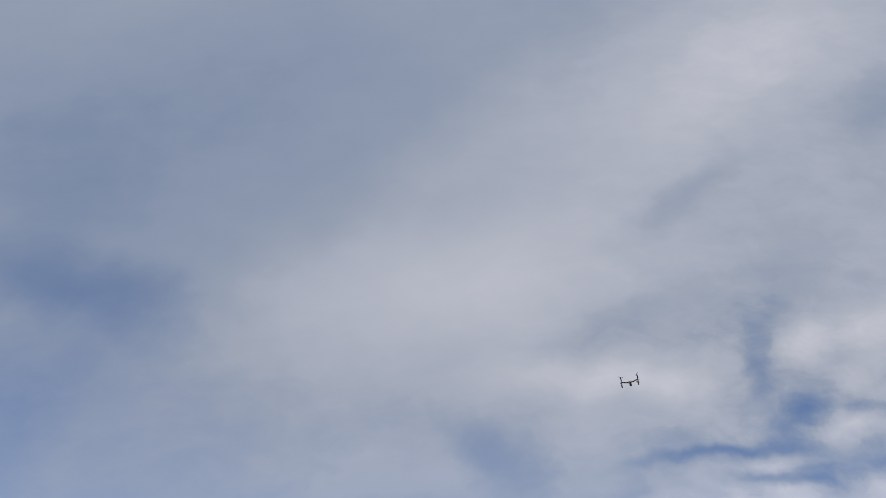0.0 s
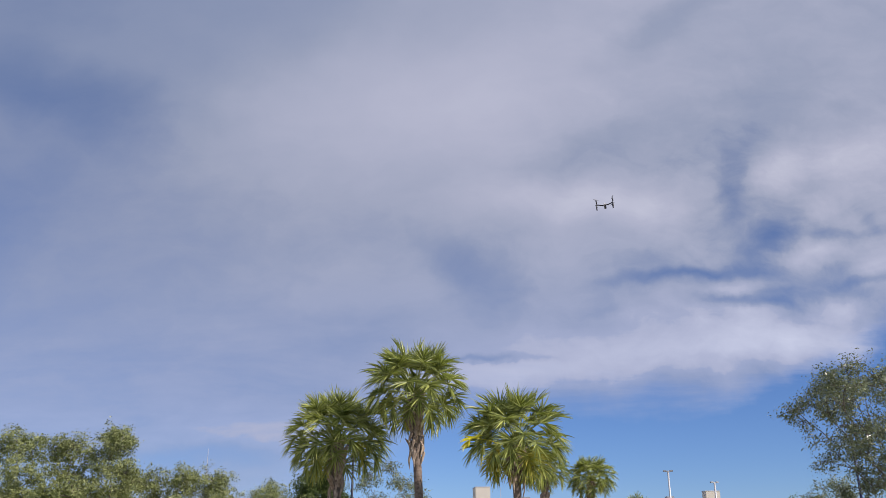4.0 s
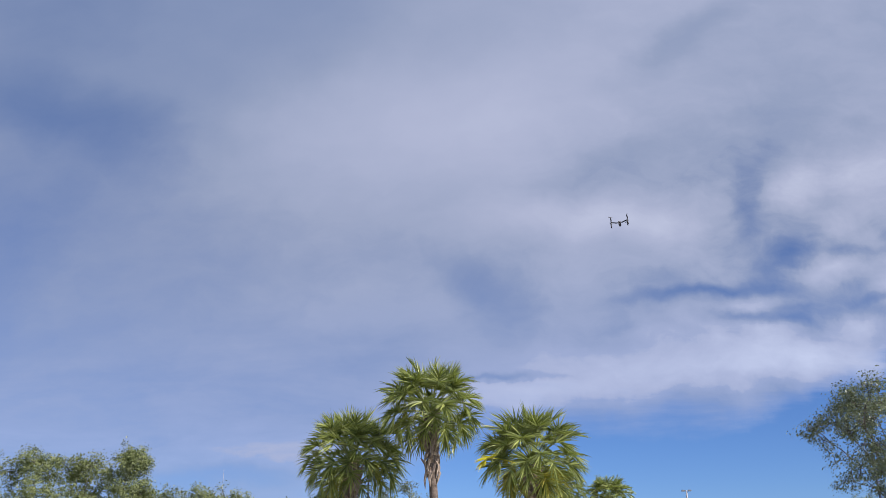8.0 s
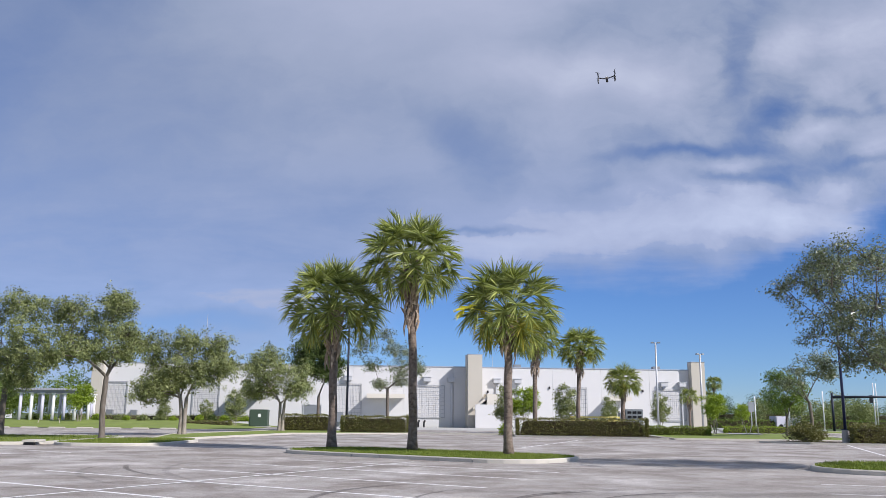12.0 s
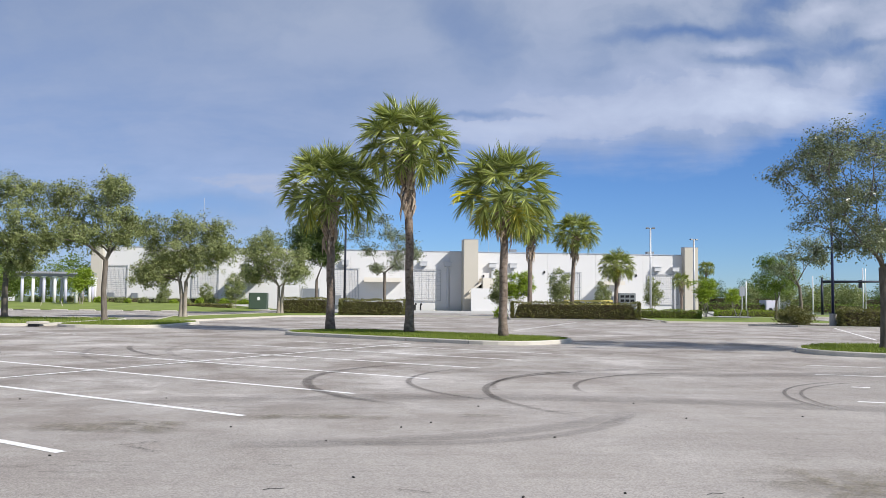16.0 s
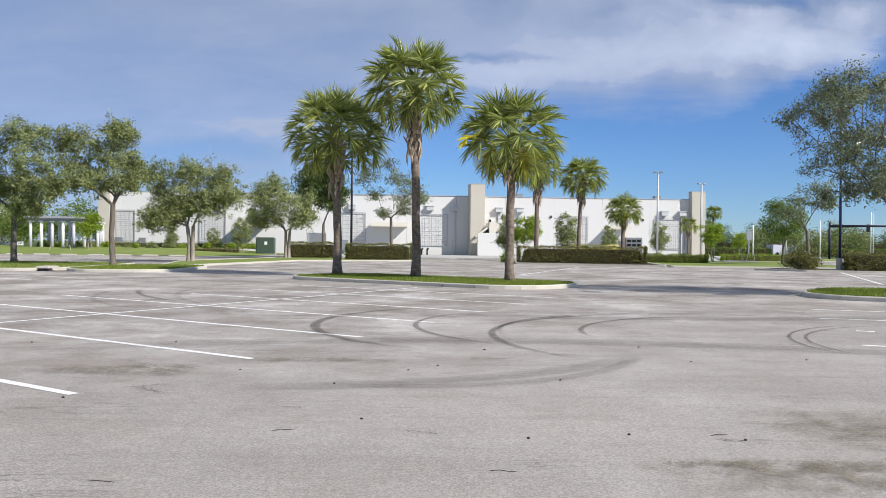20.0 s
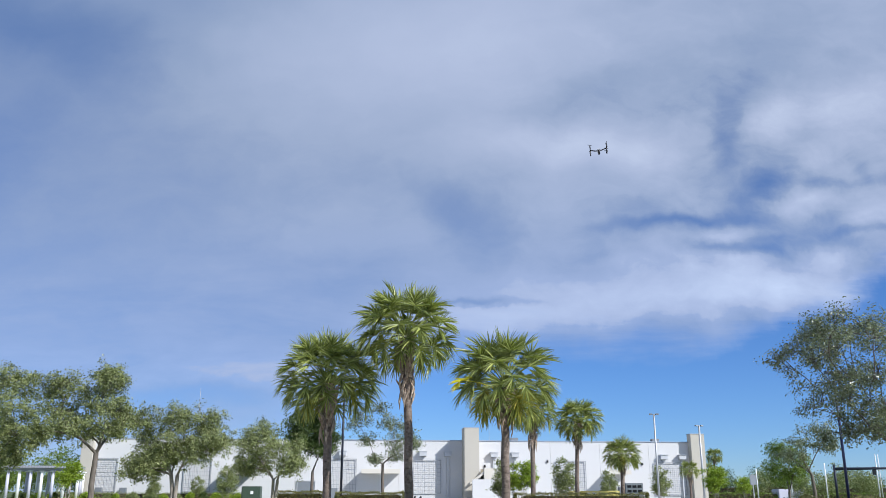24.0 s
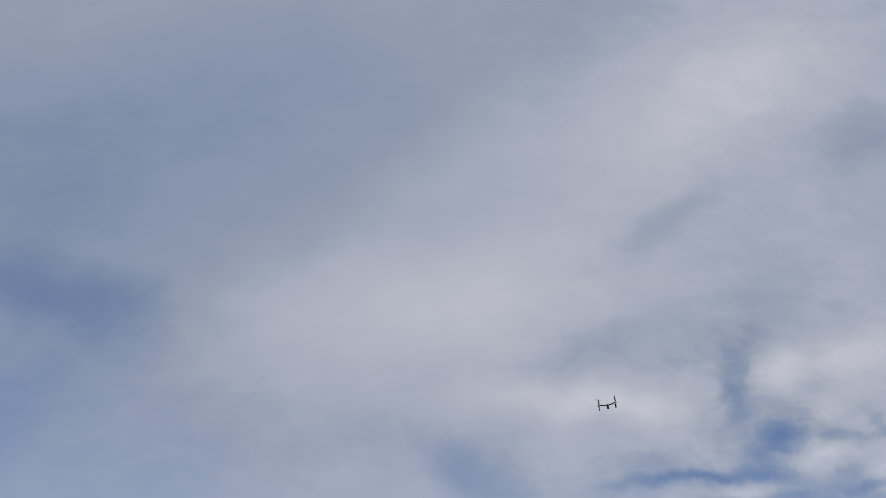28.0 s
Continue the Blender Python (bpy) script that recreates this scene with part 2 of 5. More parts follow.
def leafy(name, light, dark, through=0.35, rough=0.5, gloss=0.28, whole=0.0):
    """Leaves: each one of its own shade, glossy above, letting light through."""
    def build(w):
        rnd = w.n("ShaderNodeNewGeometry").outputs["Random Per Island"]
        blot = w.noise(w.pos, 1.3, 3)
        col = w.mix(w.math("MULTIPLY_ADD", rnd, 0.7, w.math("MULTIPLY_ADD", blot, 0.6, -0.15), clamp=True), dark, light)
        # darkens whole fronds at random, shade contrast put into their colour
        if whole:
            each = w.n("ShaderNodeObjectInfo").outputs["Random"]
            col = w.mix(w.math("MULTIPLY", each, whole), col, dark)
        a = surface(w, col, rough, spec=gloss)
        b = w.n("ShaderNodeBsdfTranslucent", {"Color": w.mix(0.5, col, (light[0] * 1.3, light[1] * 1.5, light[2] * 0.6))}).outputs[0]
        return w.n("ShaderNodeMixShader", {0: through, 1: a, 2: b}).outputs[0]
    return material(name, build)


def bark(name, light, dark, scale=6.0, stretch=0.3):
    def build(w):
        p = w.n("ShaderNodeMapping", {"Vector": w.pos, "Scale": (1, 1, stretch)}).outputs[0]
        a, b = w.noise(p, scale, 6, 0.65, 0.3), w.noise(p, scale * 6, 4, 0.6)
        col = w.mix(w.ramp(a, (0.3, 0.0), (0.7, 1.0)), dark, light)
        col = w.mix(w.math("MULTIPLY", b, 0.4), col, dark)
        return surface(w, col, 0.9, 0, w.math("ADD", a, b), 0.6, 0.02, 0.2)
    return material(name, build)


def painted_line():
    def build(w):
        wear = w.noise(w.world, 9.0, 6, 0.7)
        col = w.mix(w.ramp(wear, (0.48, 0.0), (0.66, 0.5)), (0.86, 0.85, 0.83), (0.38, 0.36, 0.35))
        return surface(w, col, 0.75, 0, wear, 0.2, 0.004)
    return material("worn_white_paint", build)


def rubber_mark(name, strength, color=(0.05, 0.045, 0.045), blotchy=False):
    """A worn stain: strong in its middle, frayed at its sides and ends."""
    def build(w):
        fine = w.noise(w.world, 3.4 if blotchy else 6.0, 8, 0.7)
        wear = w.ramp(fine, (0.40, 0.0), (0.58 if blotchy else 0.72, 1.0)) if blotchy else w.ramp(fine, (0.25, 0.35), (0.6, 1.0))
        if blotchy:
            wear = w.math("MULTIPLY", wear, w.ramp(w.noise(w.world, 26.0, 5, 0.75), (0.40, 0.35), (0.62, 1.0)))
        edge = w.n("ShaderNodeUVMap", uv_map="across").outputs[0]
        uv = w.n("ShaderNodeSeparateXYZ", {0: edge}).outputs
        fray = w.math("MULTIPLY_ADD", w.noise(w.world, 1.6, 5, 0.6), 0.9 if blotchy else 0.3, -0.45 if blotchy else -0.15)
        side = w.math("SUBTRACT", 1.0, w.math("POWER", w.math("ABSOLUTE", w.math("MULTIPLY_ADD", w.math("ADD", uv[0], fray), 2.0, -1.0)), 2.0 if blotchy else 5.0), clamp=True)
        inner = w.math("SUBTRACT", 1.0, w.math("POWER", w.math("ABSOLUTE", w.math("MULTIPLY_ADD", uv[0], 2.0, -1.0)), 6.0), clamp=True)
        ends = w.math("MULTIPLY", w.math("MULTIPLY", uv[1], 5.0, clamp=True), w.math("MULTIPLY_ADD", uv[1], -5.0, 5.0, clamp=True), clamp=True)
        fac = w.math("MULTIPLY", w.math("MULTIPLY", w.math("MULTIPLY", wear, w.math("MULTIPLY", side, inner)), ends), strength, clamp=True)
        clear = w.n("ShaderNodeBsdfTransparent").outputs[0]
        return w.n("ShaderNodeMixShader", {0: fac, 1: clear, 2: surface(w, color, 0.8)}).outputs[0]
    return material(name, build)


ASPHALT = asphalt()
LINE = painted_line()
SKID = rubber_mark("tyre_rubber", 0.45, (0.060, 0.048, 0.043))
SKID_FAINT = rubber_mark("faint_tyre_rubber", 0.18)
DAMP = rubber_mark("damp_stain", 0.72, (0.185, 0.158, 0.095), True)
KERB = plain("kerb_concrete", (0.62, 0.585, 0.51), 0.85, 0, 0.35, 1.5, 40)
CONCRETE = plain("pavement_concrete", (0.50, 0.49, 0.46), 0.85, 0, 0.25, 0.4, 30)
CREAM = plain("cream_stucco", (0.66, 0.62, 0.54), 0.85, 0, 0.08, 0.4, 25, 0.3)
STUCCO = plain("white_stucco", (0.64, 0.635, 0.63), 0.85, 0, 0.07, 0.25, 25, 0.3)
BEIGE = plain("beige_stucco", (0.52, 0.485, 0.415), 0.85, 0, 0.08, 0.4, 25, 0.3)
COPING = plain("coping_metal", (0.42, 0.47, 0.55), 0.45, 0.3, 0.15, 1.0)
DARK_METAL = plain("dark_painted_metal", (0.025, 0.03, 0.05), 0.45, 0.2, 0.3, 2.0)
BLUE_METAL = plain("blue_black_pole_paint", (0.03, 0.04, 0.10), 0.4, 0.2, 0.3, 2.0)
GREY_METAL = plain("galvanised_metal", (0.55, 0.56, 0.57), 0.5, 0.4, 0.2, 2.0)
GRILLE = plain("grey_trellis_metal", (0.40, 0.41, 0.43), 0.5, 0.3, 0.2, 2.0)
PIPE = plain("pale_grey_downspout", (0.55, 0.56, 0.58), 0.55, 0.1, 0.15, 2.0)
BOXGREEN = plain("dark_green_enamel", (0.055, 0.085, 0.060), 0.5, 0, 0.2, 2.0)
YELLOW = plain("yellow_plastic", (0.82, 0.70, 0.20), 0.5, 0, 0.12, 2.0)
WHITE = plain("white_paint", (0.80, 0.80, 0.80), 0.6, 0, 0.12, 2.0)
# column white with the roof slats' shade put into its tone; trailer too
LAVENDER = plain("pale_lavender_white", (0.55, 0.55, 0.66), 0.6, 0, 0.12, 2.0)
PERGOLA = plain("weathered_grey_timber", (0.34, 0.35, 0.40), 0.8, 0, 0.3, 3.0)
STEEL = plain("grey_cabinet_steel", (0.26, 0.28, 0.30), 0.5, 0.3, 0.2, 2.0)
BLACK = plain("black_plastic", (0.012, 0.012, 0.014), 0.4, 0, 0.3, 20.0)
LENS = plain("dark_glass", (0.01, 0.01, 0.015), 0.08, 0, 0.1, 20.0)
SILVER = plain("silver_shell", (0.65, 0.65, 0.66), 0.4, 0.2, 0.1, 20.0)
STONE = plain("dark_pebble", (0.03, 0.028, 0.025), 0.9, 0, 0.4, 20.0)
CRACK = plain("dirt_filled_crack", (0.10, 0.09, 0.08), 0.95, 0, 0.5, 6.0)
MULCH = plain("brown_mulch", (0.10, 0.075, 0.05), 0.95, 0, 0.6, 3.0, 25, 0.8)
LAWN = plain("mown_lawn", (0.26, 0.33, 0.065), 0.95, 0, 0.65, 0.4, 30, 0.9)
FIELD = plain("far_grass", (0.10, 0.14, 0.04), 0.95, 0, 0.5, 0.05, 10, 0.5)
BLADE = leafy("grass_blade", (0.25, 0.30, 0.05), (0.085, 0.12, 0.025), 0.30)
# tone range widened so sunlit highlights and shadowed gaps are in the colour
PALM = leafy("palm_leaf", (0.66, 0.70, 0.21), (0.026, 0.050, 0.012), 0.19, 0.36, 0.40, 0.42)
PALM_OLD = leafy("ageing_palm_leaf", (0.52, 0.44, 0.09), (0.20, 0.24, 0.04), 0.30, 0.45)
PALM_YELLOW = leafy("yellow_palm_leaf", (0.75, 0.66, 0.05), (0.55, 0.50, 0.04), 0.3, 0.5)
PALM_DEAD = leafy("dead_palm_leaf", (0.26, 0.20, 0.12), (0.09, 0.065, 0.04), 0.15, 0.8)
OAK = leafy("oak_leaf", (0.36, 0.39, 0.16), (0.040, 0.060, 0.020), 0.20, 0.38, 0.28)
OAK_DARK = leafy("dark_oak_leaf", (0.14, 0.19, 0.055), (0.04, 0.065, 0.02), 0.25, 0.36)
OAK_GREY = leafy("silvery_leaf", (0.29, 0.32, 0.17), (0.040, 0.058, 0.036), 0.20, 0.30, 0.4)
LIME = leafy("yellow_green_leaf", (0.34, 0.42, 0.05), (0.13, 0.20, 0.02), 0.35)
HEDGE = leafy("hedge_leaf", (0.27, 0.25, 0.08), (0.030, 0.042, 0.014), 0.2, 0.35)
GREEN = leafy("fresh_green_leaf", (0.22, 0.29, 0.06), (0.07, 0.12, 0.02), 0.3)
WOODS = leafy("far_leaf", (0.13, 0.18, 0.05), (0.05, 0.085, 0.03), 0.25, 0.6)
OAK_BARK = bark("oak_bark", (0.23, 0.20, 0.17), (0.09, 0.075, 0.06))
PALE_BARK = bark("pale_bark", (0.42, 0.38, 0.33), (0.20, 0.17, 0.14))
STAKE = bark("pale_stake", (0.62, 0.57, 0.50), (0.40, 0.36, 0.30))
PALM_BARK = bark("palm_bark", (0.35, 0.285, 0.235), (0.085, 0.063, 0.050), 5.0, 1.2)
BOOT = bark("palm_boot", (0.78, 0.66, 0.52), (0.12, 0.070, 0.045), 4.0, 0.5)

# ---- mesh helpers ----
class Soup:
    """Gathers points and faces for one mesh."""

    def __init__(self):
        self.v, self.f = [], []

    def box(self, centre, size, turn=0.0, taper=1.0):
        c, s, k = math.cos(turn), math.sin(turn), len(self.v)
        for z in (-0.5, 0.5):
            q = 1.0 if z < 0 else taper
            for x, y in ((-0.5, -0.5), (0.5, -0.5), (0.5, 0.5), (-0.5, 0.5)):
                a, b = x * size[0] * q, y * size[1] * q
                self.v.append((centre[0] + a * c - b * s, centre[1] + a * s + b * c, centre[2] + z * size[2]))
        self.f += [tuple(k + i for i in q) for q in ((0, 3, 2, 1), (4, 5, 6, 7), (0, 1, 5, 4), (1, 2, 6, 5), (2, 3, 7, 6), (3, 0, 4, 7))]
        return self

    def tube(self, points, radii, sides=8, cap=True):
        rings, prev = [], None
        pts = [Vector(p) for p in points]
        for i, p in enumerate(pts):
            d = (pts[min(i + 1, len(pts) - 1)] - pts[max(i - 1, 0)]).normalized()
            a = d.orthogonal().normalized() if prev is None else (prev - d * prev.dot(d)).normalized()
            prev, b, k = a, d.cross(a), len(self.v)
            for j in range(sides):
                t = 2 * math.pi * j / sides
                self.v.append(tuple(p + (a * math.cos(t) + b * math.sin(t)) * radii[i]))
            rings.append(k)
        for k, m in zip(rings, rings[1:]):
            self.f += [(k + j, k + (j + 1) % sides, m + (j + 1) % sides, m + j) for j in range(sides)]
        if cap:
            self.f += [tuple(rings[-1] + j for j in range(sides)), tuple(rings[0] + j for j in reversed(range(sides)))]
        return self

    def quads(self, corners):
        """corners: an array n x 4 x 3."""
        k = len(self.v)
        self.v += [tuple(p) for p in corners.reshape(-1, 3).tolist()]
        self.f += [(k + i, k + i + 1, k + i + 2, k + i + 3) for i in range(0, corners.shape[0] * 4, 4)]
        return self

    def mesh(self, name, mat, smooth=False, bevel=0.0):
        me = bpy.data.meshes.new(name)
        me.from_pydata(self.v, [], self.f)
        if bevel:
            bm = bmesh.new()
            bm.from_mesh(me)
            bmesh.ops.bevel(bm, geom=bm.edges[:], offset=bevel, segments=2, affect="EDGES", clamp_overlap=True)
            bm.to_mesh(me)
            bm.free()
        me.materials.append(mat)
        if smooth:
            me.polygons.foreach_set("use_smooth", [True] * len(me.polygons))
        me.update()
        return me


def part(name, soup, mat, parent=None, label="", smooth=False, bevel=0.0, at=None):
    me = soup if isinstance(soup, bpy.types.Mesh) else soup.mesh(name, mat, smooth, bevel)
    ob = new(name, me)
    ob.parent = parent
    if at is not None:
        ob.matrix_basis = at
    return tagged(ob, label)


def thing(name, at, label, category, group="", kind=""):
    ob = new(name)
    ob.matrix_basis = at
    return tagged(ob, label, category, group, kind)


def sheet(name, outline, z, mat, label, category, kind="structure"):
    """A level sheet with a straight-edged outline."""
    s = Soup()
    s.v, s.f = [(x, y, z) for x, y in outline], [tuple(range(len(outline)))]
    return tagged(part(name, s, mat), label, category, kind=kind)


# ---- ground, lines and marks ----
g = Soup()
g.v = [(-1500, -600, 0), (1500, -600, 0), (1500, 3000, 0), (-1500, 3000, 0)]
g.f = [(0, 1, 2, 3)]
tagged(part("ground", g, FIELD, at=pose(0, 0, -0.03)), "wide flat grassy ground reaching the horizon", "ground", kind="structure")
sheet("parking_lot", [(-75, -60), (75, -60), (75, 112), (-75, 112)], 0.0, ASPHALT, "worn pale grey asphalt of an empty parking lot", "asphalt")

ROW = Vector((math.cos(radians(-34)), math.sin(radians(-34))))


def marking(a, b, wide=0.125, label="worn white painted parking line on asphalt", lift=0.004):
    a, b = Vector(a), Vector(b)
    d = (b - a).normalized()
    n = Vector((-d.y, d.x)) * wide / 2
    s = Soup()
    s.v = [(p.x, p.y, 0.0) for p in (a - n, b - n, b + n, a + n)]
    s.f = [(0, 1, 2, 3)]
    return tagged(part("road_marking", s, LINE, at=pose(0, 0, lift)), label, "road marking", "parking lines", "structure")


# six stall ends, about three metres apart; each line runs back across the row's spine
STALL_END = Vector((-3.82, 8.79))
STALL_STEP = Vector((1.22, 2.83))
for i in range(-1, 7):
    end = STALL_END + STALL_STEP * i
    marking(end - ROW * (14.0 if i < 3 else 13.2 if i < 4 else 10.6), end)
marking(Vector((-8.57, 16.42)) - Vector((0.44, 0.90)) * 9, (-0.95, 31.0), label="long white spine line of a parking row", lift=0.009)
for a, b in (((-19.6, 35.7), (-16.6, 34.0)), ((-18.2, 37.8), (-15.0, 35.5)), ((8.61, 19.35), (19.5, 15.6)), ((9.65, 22.19), (21.0, 17.5)),
             ((8.05, 16.5), (8.35, 16.37)), ((6.95, 14.05), (17.0, 9.6)), ((26.4, 56.3), (19.8, 38.2)), ((4.2, 45.7), (10.5, 64.2))):
    marking(a, b)


def arc_mark(cx, cy, r, a0, a1, wide, mat, name="tyre_mark", label="dark curved tyre skid mark on asphalt", lift=0.003):
    n = max(8, int(abs(a1 - a0) / 4))
    me = bpy.data.meshes.new(name)
    pts = []
    for i in range(n + 1):
        t = radians(a0 + (a1 - a0) * i / n)
        pts += [(math.cos(t) * (r - wide / 2), math.sin(t) * (r - wide / 2), 0), (math.cos(t) * (r + wide / 2), math.sin(t) * (r + wide / 2), 0)]
    me.from_pydata(pts, [], [(2 * i, 2 * i + 1, 2 * i + 3, 2 * i + 2) for i in range(n)])
    uv = me.uv_layers.new(name="across")
    for loop in me.loops:
        uv.data[loop.index].uv = (loop.vertex_index % 2, loop.vertex_index // 2 / n)
    me.materials.append(mat)
    ob = new(name, me)
    ob.matrix_basis = pose(cx, cy, lift)
    return tagged(ob, label, "tyre mark", "tyre marks", "structure")


for i, (cx, cy, r, a0, a1, wide, mat) in enumerate((
        (5.92, 15.01, 5.04, 84, 222, 0.17, SKID), (5.62, 15.66, 4.56, 70, 190, 0.11, SKID), (6.56, 15.38, 4.0, 82, 192, 0.13, SKID),
        (2.61, 17.0, 5.12, 126, 236, 0.24, SKID), (3.73, 16.8, 4.27, 140, 228, 0.14, SKID), (10.09, 13.72, 4.15, 110, 196, 0.09, SKID),
        (10.32, 13.53, 4.16, 105, 194, 0.08, SKID), (-0.44, 27.32, 10.04, 176, 232, 0.22, SKID_FAINT), (0.5, 30.0, 10.63, 192, 226, 0.20, SKID),
        (3.2, 28.53, 11.6, 174, 224, 0.24, SKID_FAINT), (-2.92, 16.21, 6.99, 270, 330, 0.55, SKID_FAINT), (-0.72, 12.92, 3.52, 258, 350, 0.30, SKID_FAINT),
        (4.5, 34.0, 15.4, 250, 300, 1.1, SKID_FAINT), (11.6, 14.0, 3.2, 120, 215, 0.14, SKID_FAINT), (1.0, -2.0, 16.0, 40, 118, 1.0, SKID_FAINT))):
    arc_mark(cx, cy, r, a0, a1, wide, mat, lift=0.012 + 0.0005 * i)
for cx, cy, r, a0, a1, wide in ((-1.3, -38.6, 50.1, 89.1, 91.6, 0.55), (-4.0, 2.3, 8.1, 82, 97, 0.9), (4.7, -15.9, 23.4, 86, 94.8, 1.9), (4.6, -18.6, 24.5, 86, 97.5, 1.1), (3.0, -18.6, 24.8, 89, 93.8, 0.4),
                                (-3.7, 4.6, 6.2, 84, 95, 0.35), (0.7, 8.6, 3.2, 84, 97, 0.22)):
    arc_mark(cx, cy, r, a0, a1, wide, DAMP, "oil_stain", "dull brownish oil stain on the asphalt", 0.021 + 0.0005 * wide)

def crack(x0, y0, x1, y1, seed):
    """A forking hairline crack, jagged and of uneven width."""
    rd = random.Random(seed)
    s = Soup()
    a, b = Vector((x0, y0)), Vector((x1, y1))
    side = Vector((a.y - b.y, b.x - a.x)).normalized()

    def run(p, q, n, wide):
        pts = [p.lerp(q, k / n) + side * rd.gauss(0, 0.018 * min(1.0, (b - a).length)) for k in range(n + 1)]
        for k in range(n):
            d = (pts[k + 1] - pts[k]).normalized()
            m = Vector((-d.y, d.x)) * wide
            w0, w1 = (rd.uniform(0.2, 1.0) for _ in range(2))
            i = len(s.v)
            s.v += [(*(pts[k] - m * w0), 0), (*(pts[k + 1] - m * w1), 0), (*(pts[k + 1] + m * w1), 0), (*(pts[k] + m * w0), 0)]
            s.f.append((i, i + 1, i + 2, i + 3))
        return pts
    main = run(a, b, 18, 0.0055)
    for k in range(5):
        p = rd.choice(main)
        run(p, p + (b - a) * rd.uniform(-0.35, 0.35) + side * rd.uniform(-0.2, 0.2) * min(1.0, (b - a).length), 7, 0.0035)
    tagged(part("asphalt_crack", s, CRACK, at=pose(0, 0, 0.008 + seed * 0.0003)), "dark jagged forking crack in the asphalt", "crack", "asphalt cracks", "structure")


for i, ends in enumerate(((-3.97, 10.82, -3.19, 10.39), (-4.12, 12.83, -3.12, 12.24), (-3.43, 9.23, -3.04, 9.48), (-4.54, 18.78, -3.17, 18.08), (-4.15, 11.24, -3.62, 10.80), (-3.30, 9.16, -2.80, 8.86), (-0.30, 7.24, 0.02, 7.08),
                          (2.30, 7.05, 2.66, 6.88), (2.66, 10.95, 2.86, 10.82), (0.85, 15.4, 1.25, 15.2), (1.75, 14.6, 2.1, 14.4), (-1.62, 8.25, -1.36, 8.16), (4.1, 10.2, 4.4, 10.0))):
    crack(*ends, i)

rng = random.Random(4)
PEBBLE = Soup().tube([(0, 0, 0), (0, 0, 0.02), (0, 0, 0.035)], [0.035, 0.04, 0.015], 6).mesh("pebble", STONE, True)
for x, y in ((-0.43, 10.72), (-0.06, 11.15), (1.40, 10.05), (0.64, 12.9), (3.46, 11.8), (-3.85, 8.6), (-2.53, 10.6), (0.72, 7.01), (-0.73, 7.71), (1.59, 7.18), (-1.23, 9.65), (-4.25, 13.51), (-12.15, 23.83), (2.52, 7.02), (3.1, 13.4), (5.2, 12.1), (-6.4, 13.2)):
    ob = part("pebble", PEBBLE, STONE, at=pose(x, y, 0, 0, 0, rng.uniform(0, 360)))
    ob.scale = (0.35 + rng.random() * 0.3, 0.32, 0.4)
    tagged(ob, "small dark stone lying on the asphalt", "stone", "stones on the asphalt")

for x, y, turn in ((0.43, 5.96, -8), (-2.24, 5.6, 170), (2.35, 7.18, 20), (-1.35, 7.2, 20)):
    tw = Soup().tube([(-0.09, 0, 0.006), (-0.02, 0.012, 0.012), (0.05, -0.006, 0.008), (0.10, 0.01, 0.006)], [0.002, 0.003, 0.0025, 0.0015], 5)
    tagged(part("twig", tw, STONE, at=pose(x, y, 0, 0, 0, turn)), "thin dry twig lying on the asphalt", "twig", "twigs on the asphalt")


# ---- islands ----
def blades(rand, count, inside, tall=0.10, wide=0.012):
    """Grass blades over the spots that inside() accepts."""
    xy = inside(rand, count)
    n = len(xy)
    ang, lean = rand.uniform(0, 2 * np.pi, n), rand.normal(0, 0.35, (n, 2)) * tall
    h = tall * rand.uniform(0.5, 1.3, n)
    side = np.stack([np.cos(ang), np.sin(ang), np.zeros(n)], 1) * wide * rand.uniform(0.7, 1.4, n)[:, None]
    foot = np.c_[xy, np.zeros(n)]
    tip = foot + np.c_[lean, h]
    mid = foot + np.c_[lean * 0.35, h * 0.6]
    return np.stack([foot - side, foot + side, mid + side * 0.7, tip], 1)


